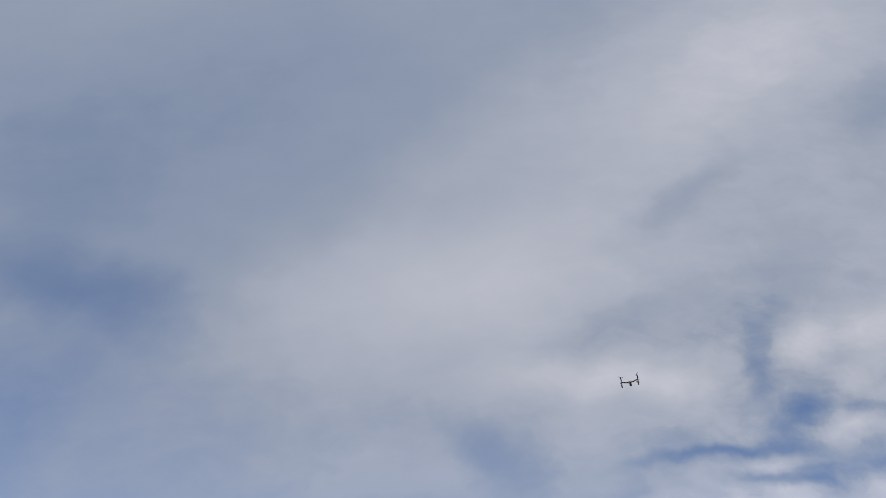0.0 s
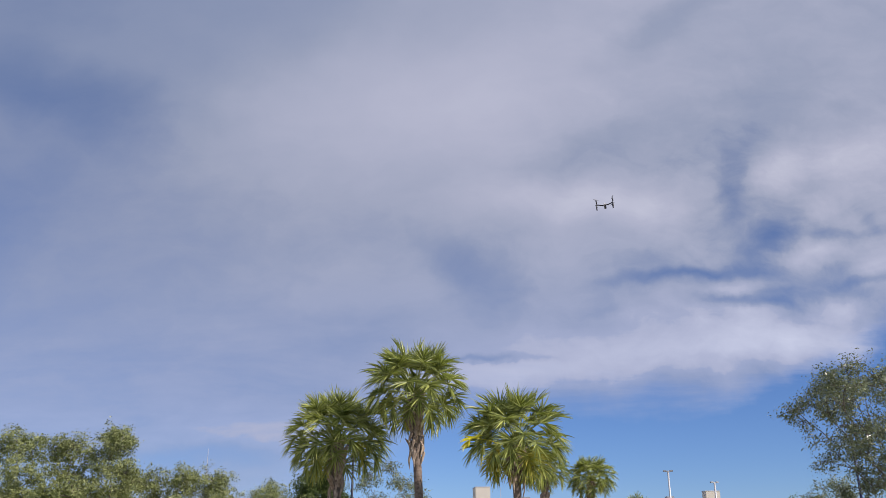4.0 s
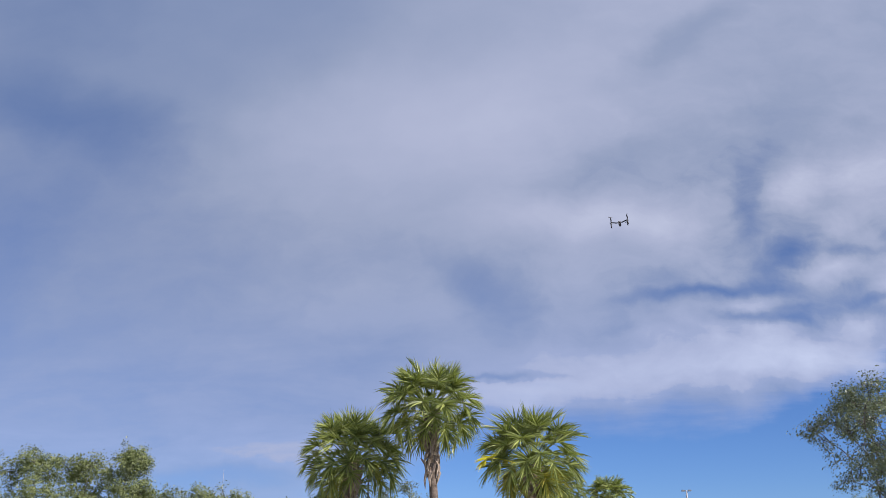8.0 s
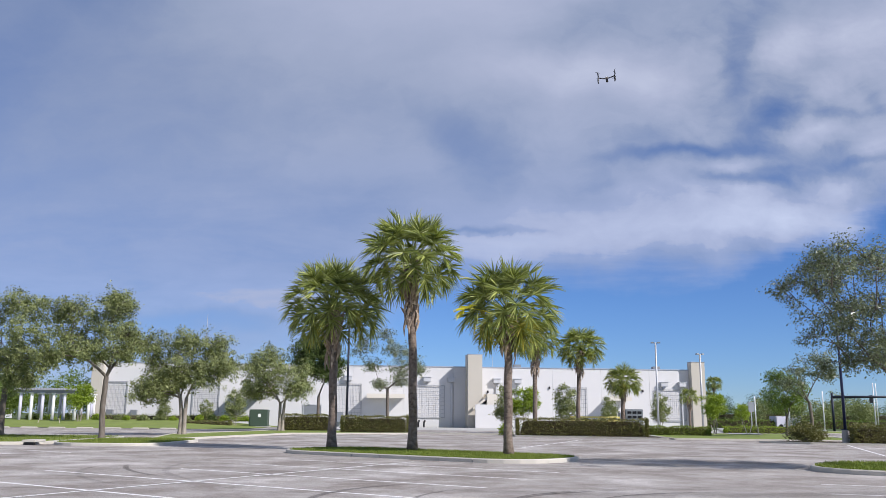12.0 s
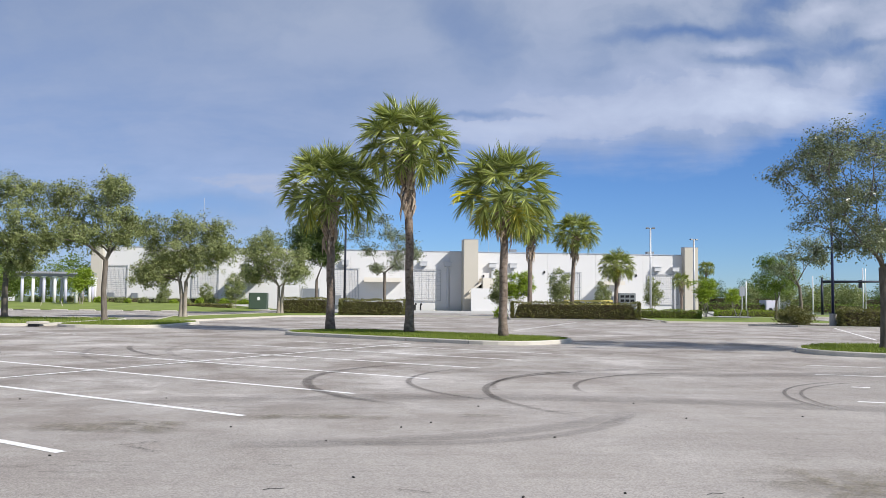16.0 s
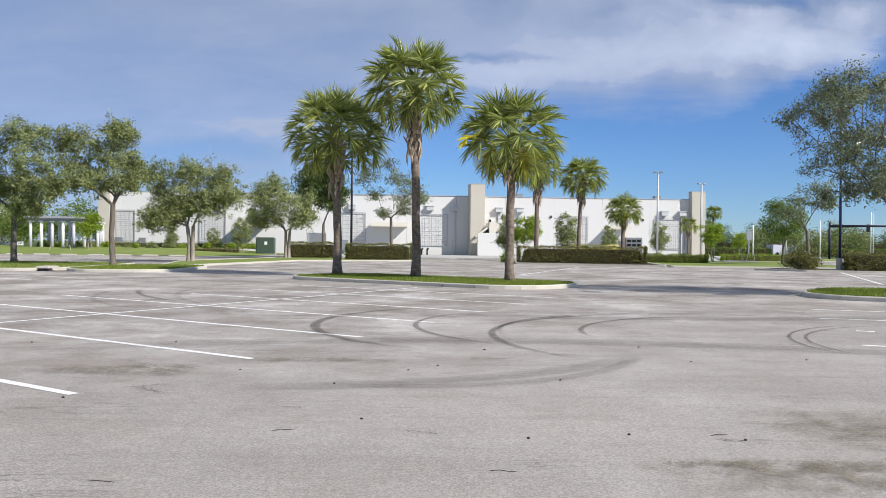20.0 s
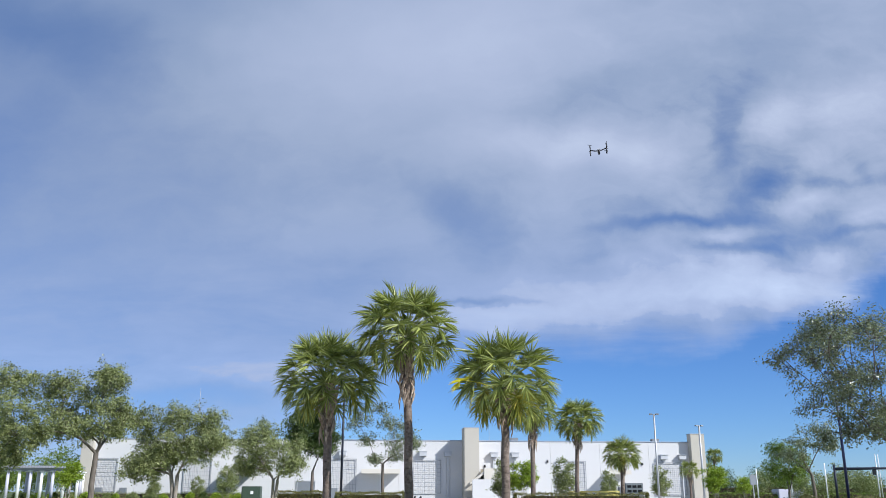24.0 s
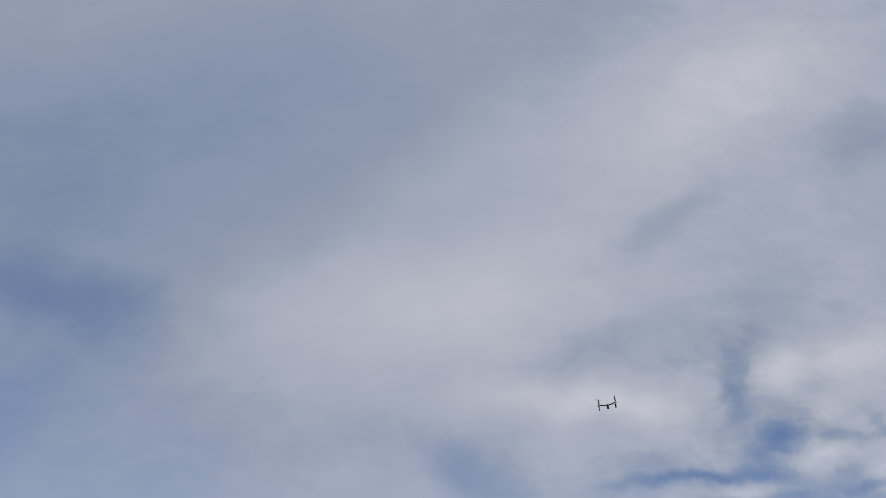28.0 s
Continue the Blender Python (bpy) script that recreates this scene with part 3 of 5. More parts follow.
def island(at, long, deep, label, grass=9000, seed=1, kerb_tall=0.15, group="parking islands", tall=0.10):
    """A kerbed planting bed with round ends: x along the front, y away from it."""
    base = thing("planting_island", at, label, "island", group, "structure")
    r, w = min(deep / 2, 2.2), 0.16

    def rim(off):
        pts, rr = [], r - off
        for cx, cy, a0 in ((long - r, r, -90), (long - r, deep - r, 0), (r, deep - r, 90), (r, r, 180)):
            pts += [(cx + rr * math.cos(radians(a0 + 15 * k)), cy + rr * math.sin(radians(a0 + 15 * k))) for k in range(7)]
        return pts
    outer, inner = rim(0), rim(w)
    # stones: straight sides cut into lengths, the ends into short curves
    dense = []
    n = len(outer)
    for i in range(n):
        a, b, c, d = (Vector(p) for p in (outer[i], outer[(i + 1) % n], inner[i], inner[(i + 1) % n]))
        cuts = max(1, round((b - a).length / 1.5))
        for k in range(cuts):
            t0, t1 = k / cuts, (k + 1) / cuts
            gap = 0.005 / max((b - a).length / cuts, 0.1)
            dense.append([a.lerp(b, t0), a.lerp(b, t1 - gap), c.lerp(d, t1 - gap), c.lerp(d, t0)])
    for q in dense:
        s = Soup()
        low = [(p.x, p.y, 0) for p in q]
        shift = (q[3] - q[0]) * 0.18
        top = [((p + (shift if j < 2 else Vector((0, 0)))).x, (p + (shift if j < 2 else Vector((0, 0)))).y, kerb_tall) for j, p in enumerate(q)]
        midl = [(p.x, p.y, kerb_tall * 0.8) for p in q]
        s.v = low + midl + top
        s.f = [(0, 1, 5, 4), (1, 2, 6, 5), (2, 3, 7, 6), (3, 0, 4, 7), (4, 5, 9, 8), (5, 6, 10, 9), (6, 7, 11, 10), (7, 4, 8, 11), (8, 9, 10, 11)]
        part("kerb_stone", s, KERB, base)
    s = Soup()
    s.v, s.f = [(x, y, kerb_tall - 0.02) for x, y in rim(w * 0.6)], [tuple(range(n))]
    part("soil", s, LAWN, base)
    if grass:
        rand = np.random.default_rng(seed)

        def inside(rd, c):
            p = rd.uniform((0, 0), (long, deep), (c, 2))
            q = np.maximum(np.abs(p - (long / 2, deep / 2)) - (long / 2 - r, deep / 2 - r), 0)
            return p[np.hypot(q[:, 0], q[:, 1]) < r - w * 0.9]
        turf = Soup().quads(blades(rand, grass, inside, tall))
        tagged(part("grass", turf, BLADE, at=at @ pose(0, 0, kerb_tall - 0.03)), "bright green grass on a kerbed parking island", "grass", kind="stuff")
    return base


island(pose(-7.6, 37.6, 0, 0, 0, -37.2), 13.2, 5.4, "long kerbed island with grass and three palms", 30000, 1, tall=0.075)
island(pose(11.0, 27.2, 0, 0, 0, -37.2), 13.0, 5.6, "kerbed grass island under a spreading tree", 30000, 2, tall=0.11)
island(pose(-42.0, 43.4, 0, 0, 0, 0), 21.6, 14.5, "broad kerbed grass island with an oak", 14000, 3)
island(pose(-19.9, 43.0, 0, 0, 0, 0), 5.8, 9.5, "short kerbed grass island with an oak", 9000, 4)


def bed(name, outline, mat, label, category, tall=0.12, kerb=True):
    """A raised bed with a stone edge: outline counter-clockwise."""
    base = thing(name, pose(0, 0, 0), label, category, "beds along the building drive", "structure")
    n = len(outline)
    s = Soup()
    s.v = [(x, y, tall - 0.02) for x, y in outline] + [(x, y, 0) for x, y in outline]
    s.f = [tuple(range(n))] + [(i + n, (i + 1) % n + n, (i + 1) % n, i) for i in range(n)]
    part("soil", s, mat, base)
    if kerb:
        for i in range(n):
            a, b = Vector(outline[i]), Vector(outline[(i + 1) % n])
            d = b - a
            cuts = max(1, round(d.length / 3))
            for k in range(cuts):
                c = a.lerp(b, (k + 0.5) / cuts)
                part("kerb_stone", Soup().box((c.x, c.y, tall / 2 + 0.005), (d.length / cuts - 0.015, 0.18, tall + 0.01), math.atan2(d.y, d.x), 0.999), KERB, base)
    return base


sheet("drive_pavement", [(-19, 100), (45, 98), (45, 128), (-19, 123.5)], 0.02, CONCRETE, "pale concrete drive in front of the white building", "pavement")
bed("planting_bed", [(-17.2, 50), (-12.6, 73), (-3.0, 77.6), (-3.0, 86.5), (-16, 88), (-20.5, 66)], LAWN, "kerbed lawn strip with oaks and a low hedge", "planting bed")
bed("planting_bed", [(6.2, 71.6), (17.5, 66.8), (19, 80), (7, 82)], MULCH, "kerbed mulch bed with a hedge and palms", "planting bed")
bed("planting_bed", [(18.0, 66.6), (33, 65.0), (37, 92), (20, 92)], LAWN, "kerbed lawn with staked young trees", "planting bed")
bed("planting_bed", [(22.3, 60.6), (24.6, 57.6), (42, 51.4), (44, 58), (25.4, 62.8)], MULCH, "kerbed mulch bed with clipped shrubs", "planting bed")
bed("planting_bed", [(-2.4, 79.2), (5.4, 77.2), (5.4, 78.6), (-2.4, 80.6)], CONCRETE, "narrow kerbed concrete strip along the drive", "kerb strip", 0.14)
lawn = Soup()
for k in range(13):
    for m in range(9):
        x, y = -76 + k * 4.5, 94.5 + m * 3.2
        lawn.v.append((x, y + x * 0.03, 0.03 + (0.80 * (m / 8) ** 0.9 + 0.03 * math.sin(k * 2.1 + m)) * min(1, (12 - k) / 2.5)))
lawn.f = [(k * 9 + m, (k + 1) * 9 + m, (k + 1) * 9 + m + 1, k * 9 + m + 1) for k in range(12) for m in range(8)]
tagged(part("lawn", lawn, LAWN, smooth=True), "gently rising green lawn before the pergola and white wall", "lawn", kind="structure")
bed("planting_bed", [(40, 100), (75, 98), (75, 118), (40, 118)], LAWN, "wide roadside lawn", "lawn", 0.1)

STOP = Soup().box((0, 0, 0.07), (1.85, 0.20, 0.14), 0, 0.85).mesh("wheel_stop", KERB, False, 0.02)
for i in range(11):
    tagged(part("wheel_stop", STOP, KERB, at=pose(-58 + i * 2.9, 91.0 + i * 0.12, 0)), "white concrete wheel stop on the asphalt", "wheel stop", "wheel stops by the lawn")

sheet("footpath", [(28.6, 86), (32.0, 86), (49.0, 140), (44.5, 140)], 0.14, CONCRETE, "pale concrete footpath across the lawn", "footpath")

# storm drain inlet between two islands
inlet = thing("drain_inlet", pose(-20.55, 43.35, 0), "concrete storm drain inlet with a dark mouth in the kerb", "drain")
part("slab", Soup().box((0, 0.6, 0.20), (0.66, 1.2, 0.12)), KERB, inlet, bevel=0.02)
# solid block; the darkness inside the mouth is its black colour
part("mouth", Soup().box((0, 0.15, 0.07), (0.5, 0.2, 0.13)), BLACK, inlet, "black block standing for the shaded opening")

# ---- the white building: x along its front, y into it ----
building = thing("store_building", pose(0, 126, 0, 0, 0, 4.4), "long low white stucco building with beige piers", "building")
HIGH = 8.72
part("core", Soup().box((-5.6, 15.3, HIGH / 2 - 0.1), (88.4, 30, HIGH - 0.2)), STUCCO, building)
PANEL = Soup().box((0, 0, 0), (7.34, 0.24, HIGH)).mesh("wall_panel", STUCCO, False, 0.012)
for i in range(12):
    part("wall_panel", PANEL, STUCCO, building, at=pose(-46.0 + i * 7.36, 0.12, HIGH / 2))
part("coping", Soup().box((-5.6, 0.12, HIGH + 0.07), (88.6, 0.42, 0.14)), COPING, building, "blue-grey metal coping", bevel=0.02)
for x, wide, tall, out in ((4.65, 2.1, 10.4, 3.2), (38.4, 2.1, 9.9, 1.2), (-48.9, 1.6, 9.0, 1.0)):
    pier = part("pier", Soup().box((x, -out / 2 + 0.15, tall / 2), (wide, out + 0.3, tall)), BEIGE, building, "beige stucco pier", bevel=0.03)
    part("cap", Soup().box((x, -out / 2 + 0.15, tall + 0.04), (wide + 0.08, out + 0.38, 0.08)), COPING, pier)


def trellis(x0, x1, z0, z1):
    t = part("trellis", Soup().box((x0, -0.18, (z0 + z1) / 2), (0.08, 0.08, z1 - z0)).box((x1, -0.18, (z0 + z1) / 2), (0.08, 0.08, z1 - z0))
             .box(((x0 + x1) / 2, -0.18, z1), (x1 - x0 + 0.1, 0.08, 0.10)).box(((x0 + x1) / 2, -0.18, z0), (x1 - x0 + 0.1, 0.08, 0.10)), GRILLE, building, "grey metal wall trellis")
    for i in range(1, 8):
        x = x0 + (x1 - x0) * i / 8
        part("bar", Soup().tube([(x, -0.18, z0), (x, -0.18, z1)], [0.020] * 2, 6), GRILLE, t)
    for i in range(1, 8):
        z = z0 + (z1 - z0) * i / 8
        part("bar", Soup().tube([(x0, -0.22, z), (x1, -0.22, z)], [0.020] * 2, 6), GRILLE, t)


for q in ((-15.2, -11.6, 1.45, 6.1), (-3.7, 0.5, 1.45, 6.0), (-47.7, -44.8, 1.6, 6.05), (-35.6, -31.9, 1.6, 6.0), (17.3, 21.7, 1.4, 5.95), (32.0, 36.7, 1.3, 5.8)):
    trellis(*q)


def downspout(x, z, foot):
    d = part("downspout", Soup().box((x, -0.16, (z + foot) / 2), (0.30, 0.22, z - foot)), PIPE, building, "pale square downspout", bevel=0.02)
    part("rain_head", Soup().box((x, -0.34, z + 0.38), (1.05, 0.7, 0.62)).box((x, -0.36, z + 0.72), (1.2, 0.84, 0.1)), PIPE, d, "box-shaped rain head", bevel=0.02)


for x, z, foot in ((-13.6, 6.5, 6.2), (-2.1, 6.5, 6.2), (1.5, 6.45, 0.3), (8.2, 6.4, 0.3), (11.3, 6.4, 0.3), (33.4, 6.2, 5.9), (36.2, 6.2, 0.3)):
    downspout(x, z, foot)


def canopy(x0, x1, z, out=2.3):
    c = part("canopy", Soup().box(((x0 + x1) / 2, -out / 2, z), (x1 - x0, out, 0.45)), CREAM, building, "cream slab canopy", bevel=0.03)
    part("fascia", Soup().box(((x0 + x1) / 2, -out - 0.02, z + 0.05), (x1 - x0 + 0.06, 0.06, 0.62)), CREAM, c)


canopy(-10.8, -5.4, 4.35)
canopy(24.6, 27.8, 4.35)
canopy(-30.0, -26.0, 4.2)
# service ramp with its screen wall
ramp = part("ramp_wall", Soup().box((6.9, -4.6, 1.65), (4.8, 0.3, 3.3)).box((9.2, -2.4, 1.55), (0.3, 4.4, 3.1)), STUCCO, building, "white screen wall of a loading ramp", bevel=0.03)
part("stair_cheek", Soup().box((7.1, -2.2, 2.4), (1.7, 3.8, 4.8)), CREAM, ramp, bevel=0.03)
slope = Soup().box((0, 0, 0), (2.2, 3.4, 0.35))
slope.v = [(x + 5.4, y - 2.2, z + 3.55 + x * 0.75) for x, y, z in slope.v]
part("stair_flight", slope, CREAM, ramp)
part("rail", Soup().tube([(9.8, -5.6, 0.0), (9.3, -5.2, 1.2)], [0.05, 0.05], 6), DARK_METAL, ramp, "leaning dark rail")
for x, wide, tall in ((-18.6, 2.4, 3.0),):
    d = part("door", Soup().box((x, -0.03, tall / 2), (wide, 0.12, tall)), STEEL, building, "grey steel service door")
    part("door_frame", Soup().box((x - wide / 2 - 0.06, -0.05, tall / 2), (0.12, 0.18, tall)).box((x + wide / 2 + 0.06, -0.05, tall / 2), (0.12, 0.18, tall))
         .box((x, -0.05, tall + 0.06), (wide + 0.24, 0.18, 0.12)), GREY_METAL, d)
for x in (-4, 12.6, 35.0):
    part("roof_vent", Soup().box((x, 8, HIGH + 0.5), (1.1, 1.1, 1.0)), STEEL, building, bevel=0.03)
part("antenna", Soup().tube([(-36.6, 12, HIGH - 0.2), (-36.6, 12, 17.4)], [0.06, 0.03], 6), GREY_METAL, building)
part("antenna", Soup().tube([(8.0, 3, HIGH - 0.2), (8.0, 3, HIGH + 2.1)], [0.03, 0.02], 6), GREY_METAL, building)
for x in (-46.9, -43.6, -14.6):
    box = part("utility_box", Soup().box((x, -0.55, 1.35), (0.9, 0.6, 1.5)), STEEL, building, "grey wall-side utility box", bevel=0.03)
for x in (-3.3, -2.5):
    part("standpipe", Soup().tube([(x, -0.9, 0), (x, -0.9, 0.75), (x + 0.1, -1.15, 0.95)], [0.12, 0.12, 0.16], 10), BLACK, building, "dark fire standpipe")
for x, z in ((6.9, 5.2), (16.1, 5.9), (-24, 5.6), (30.2, 5.6)):
    part("wall_light", Soup().box((x, -0.1, z), (0.22, 0.2, 0.36)), BLACK, building, bevel=0.02)

# ---- a white house beyond the lawn ----
house = thing("white_house", pose(-78.8, 140, 0.4, 0, 0, 6), "white two-storey house beyond the lawn", "house")
part("wall", Soup().box((0, 4, 3.6), (12, 8, 7.2)), WHITE, house, bevel=0.03)
part("house_roof", Soup().box((0, 4, 7.35), (12.6, 8.6, 0.3)), COPING, house, bevel=0.03)
for x in (-4.2, -1.4, 1.4, 4.2):
    for z in (1.8, 5.0):
        win = part("window", Soup().box((x, -0.02, z), (1.5, 0.10, 1.7)), WHITE, house)
        for s in (-0.36, 0.36):
            part("pane", Soup().box((x + s, -0.09, z), (0.62, 0.05, 1.5)), LENS, win)

# ---- lamp posts, signs, cabinets ----
def lamp_post(x, y, tall, mat, label, thick=0.09, arms=2, plinth=0.0):
    p = thing("lamp_post" if arms else "roadside_pole", pose(x, y, 0, 0, 0, rng.uniform(-20, 20)), label, "lamp post" if arms else "pole", "parking lot lamps" if arms else "roadside poles")
    if plinth:
        part("plinth", Soup().tube([(0, 0, 0), (0, 0, plinth)], [0.24, 0.23], 16), CONCRETE, p, "round concrete plinth")
    part("pole", Soup().tube([(0, 0, plinth), (0, 0, tall)], [thick, thick * 0.75], 10), mat, p, smooth=True)
    part("base_plate", Soup().box((0, 0, plinth + 0.03), (0.4, 0.4, 0.06)), mat, p)
    for k in range(arms):
        s = 1 if k == 0 else -1
        arm = part("arm", Soup().tube([(0, 0, tall - 0.12), (s * 0.20, 0, tall - 0.05)], [0.04, 0.04], 6), mat, p)
        part("lamp_head", Soup().box((s * 0.38, 0, tall - 0.02), (0.42, 0.36, 0.18), 0, 0.9), STEEL if mat is GREY_METAL else mat, arm, bevel=0.02)
    return p


lamp_post(-9.7, 89, 12.3, DARK_METAL, "tall black parking lot lamp post behind the hedge", 0.13)
lamp_post(26.7, 106, 10.9, GREY_METAL, "pale grey lamp post before the building", 0.14, 2)
lamp_post(34.9, 115, 10.2, GREY_METAL, "pale grey lamp post with twin heads", 0.16, 2)
lamp_post(27.3, 58.4, 9.6, BLUE_METAL, "dark blue lamp post on a concrete plinth", 0.10, 2, 0.95)
for x, y, tall in ((54.5, 135, 7.6), (59.5, 134, 6.0), (70.0, 139, 7.6), (50.0, 137, 5.2), (76, 150, 8.0)):
    lamp_post(x, y, tall, WHITE, "plain white pole beside the far road", 0.10, 0)

sign = thing("road_sign", pose(36.0, 100, 0, 0, 0, 12), "grey back of a road sign on a post", "sign")
part("post", Soup().tube([(0, 0, 0), (0, 0, 3.6)], [0.06, 0.06], 8), GREY_METAL, sign)
part("plate", Soup().box((0.0, -0.09, 3.0), (0.75, 0.03, 1.1)), STEEL, sign, bevel=0.01)

gantry = thing("signal_mast", pose(54.6, 120, 0), "dark traffic signal mast with a long horizontal arm", "traffic signal")
part("mast", Soup().tube([(0, 0, 0), (0, 0, 5.3)], [0.18, 0.15], 12), DARK_METAL, gantry, smooth=True)
part("arm", Soup().tube([(0, 0, 4.75), (7, 0, 4.85), (16, 0, 4.95)], [0.2, 0.16, 0.1], 10), DARK_METAL, gantry, smooth=True)
for x in (5.5, 10.0, 14.2):
    s = part("signal_head", Soup().box((x, 0.1, 4.5), (0.4, 0.3, 1.1)), BLACK, gantry, bevel=0.03)

cab = thing("transformer_box", pose(-23.4, 111.5, 0, 0, 0, 4), "dark green electrical transformer box on the lawn edge", "transformer")
part("body", Soup().box((0, 0, 1.15), (2.3, 2.0, 2.2)), BOXGREEN, cab, bevel=0.05)
part("pad", Soup().box((0, 0, 0.06), (2.7, 2.4, 0.12)), CONCRETE, cab)
part("door", Soup().box((-0.1, -1.02, 1.15), (1.9, 0.05, 1.9)), BOXGREEN, cab, bevel=0.01)
part("notice", Soup().box((0.15, -1.06, 1.5), (0.35, 0.02, 0.4)), WHITE, cab, "small white notice plate")

panel = thing("switch_cabinet", pose(19.2, 86, 0.0), "grey electrical switch cabinet behind the hedge", "cabinet")
part("body", Soup().box((0, 0, 1.28), (1.7, 0.9, 2.4)).box((-1.1, 0.1, 1.1), (0.7, 0.8, 2.1)), STEEL, panel, bevel=0.03)
for i in range(3):
    part("louvre", Soup().box((-0.5 + i * 0.5, -0.47, 2.15), (0.38, 0.05, 0.24)), BLACK, panel)
    part("louvre", Soup().box((-0.5 + i * 0.5, -0.47, 1.72), (0.38, 0.05, 0.24)), BLACK, panel)

rail = thing("safety_barrier", pose(15.0, 84, 0), "long yellow plastic barrier behind the hedge", "barrier")
part("beam", Soup().box((0, 0, 1.66), (4.8, 0.12, 0.16)), YELLOW, rail, bevel=0.02)
part("lower_beam", Soup().box((0, 0, 1.34), (4.8, 0.06, 0.24)), YELLOW, rail, bevel=0.02)
for i in range(8):
    part("post", Soup().box((-2.3 + i * 0.657, 0, 0.79), (0.10, 0.14, 1.58)), YELLOW, rail)

# ---- pergola ----
perg = thing("pergola", pose(-51.5, 113, 0.55, 0, 0, 4), "garden pergola with white columns and grey slatted roof", "pergola")
for i, (x, y) in enumerate([(-3.5 + k * 1.4, 0) for k in range(6)] + [(-2.8 + k * 1.4, 4.5) for k in range(5)] + [(4.5 - k * 0.5, 2.2 + k * 2.6) for k in range(3)]):
    # every other column is tinted lavender to stand for slat shade
    col = part("column", Soup().tube([(x, y, -0.1), (x, y, 3.5)], [0.21, 0.19], 14), WHITE if i % 2 else LAVENDER, perg, smooth=True)
    part("capital", Soup().box((x, y, 3.55), (0.62, 0.62, 0.12)), WHITE, col)
part("beam", Soup().box((0.1, 0, 3.78), (8.2, 0.30, 0.42)), PERGOLA, perg, bevel=0.02)
part("beam", Soup().box((0.1, 4.5, 3.78), (8.2, 0.30, 0.42)), PERGOLA, perg, bevel=0.02)
SLAT = Soup().box((0, 2.25, 4.08), (0.09, 6.2, 0.26)).mesh("slat", PERGOLA)
for i in range(24):
    part("slat", SLAT, PERGOLA, perg, at=pose(-4.1 + i * 0.365, 0, 0))

# ---- cars and tents far off ----
def far_car(x, y, turn, mat, label):
    c = thing("parked_car", pose(x, y, 0, 0, 0, turn), label, "car", "far parked cars")
    body = Soup().box((0, 0, 0.62), (4.5, 1.75, 0.62), 0, 0.96)
    part("body", body, mat, c, bevel=0.12)
    part("cabin", Soup().box((-0.1, 0, 1.18), (2.5, 1.55, 0.55), 0, 0.78), LENS, c, "dark glass", bevel=0.08)
    part("car_roof", Soup().box((-0.1, 0, 1.47), (1.85, 1.2, 0.06)), mat, c, bevel=0.02)
    for sx in (-1.4, 1.4):
        for sy in (-0.82, 0.82):
            part("wheel", Soup().tube([(sx, sy - 0.1, 0.32), (sx, sy + 0.1, 0.32)], [0.32, 0.32], 14), BLACK, c)


far_car(66, 163, 0, SILVER, "silver car parked far off")
far_car(92, 175, 5, WHITE, "white car far off beyond the trees")
tent = thing("box_trailer", pose(63.0, 158, 0, 0, 0, 10), "white box trailer far off", "trailer")
part("body", Soup().box((0, 0, 1.25), (5.0, 2.4, 1.9)), LAVENDER, tent, bevel=0.08)
for sx in (-1.6, 1.6):
    part("wheel", Soup().tube([(sx, -1.25, 0.4), (sx, -1.0, 0.4)], [0.4, 0.4], 14), BLACK, tent)

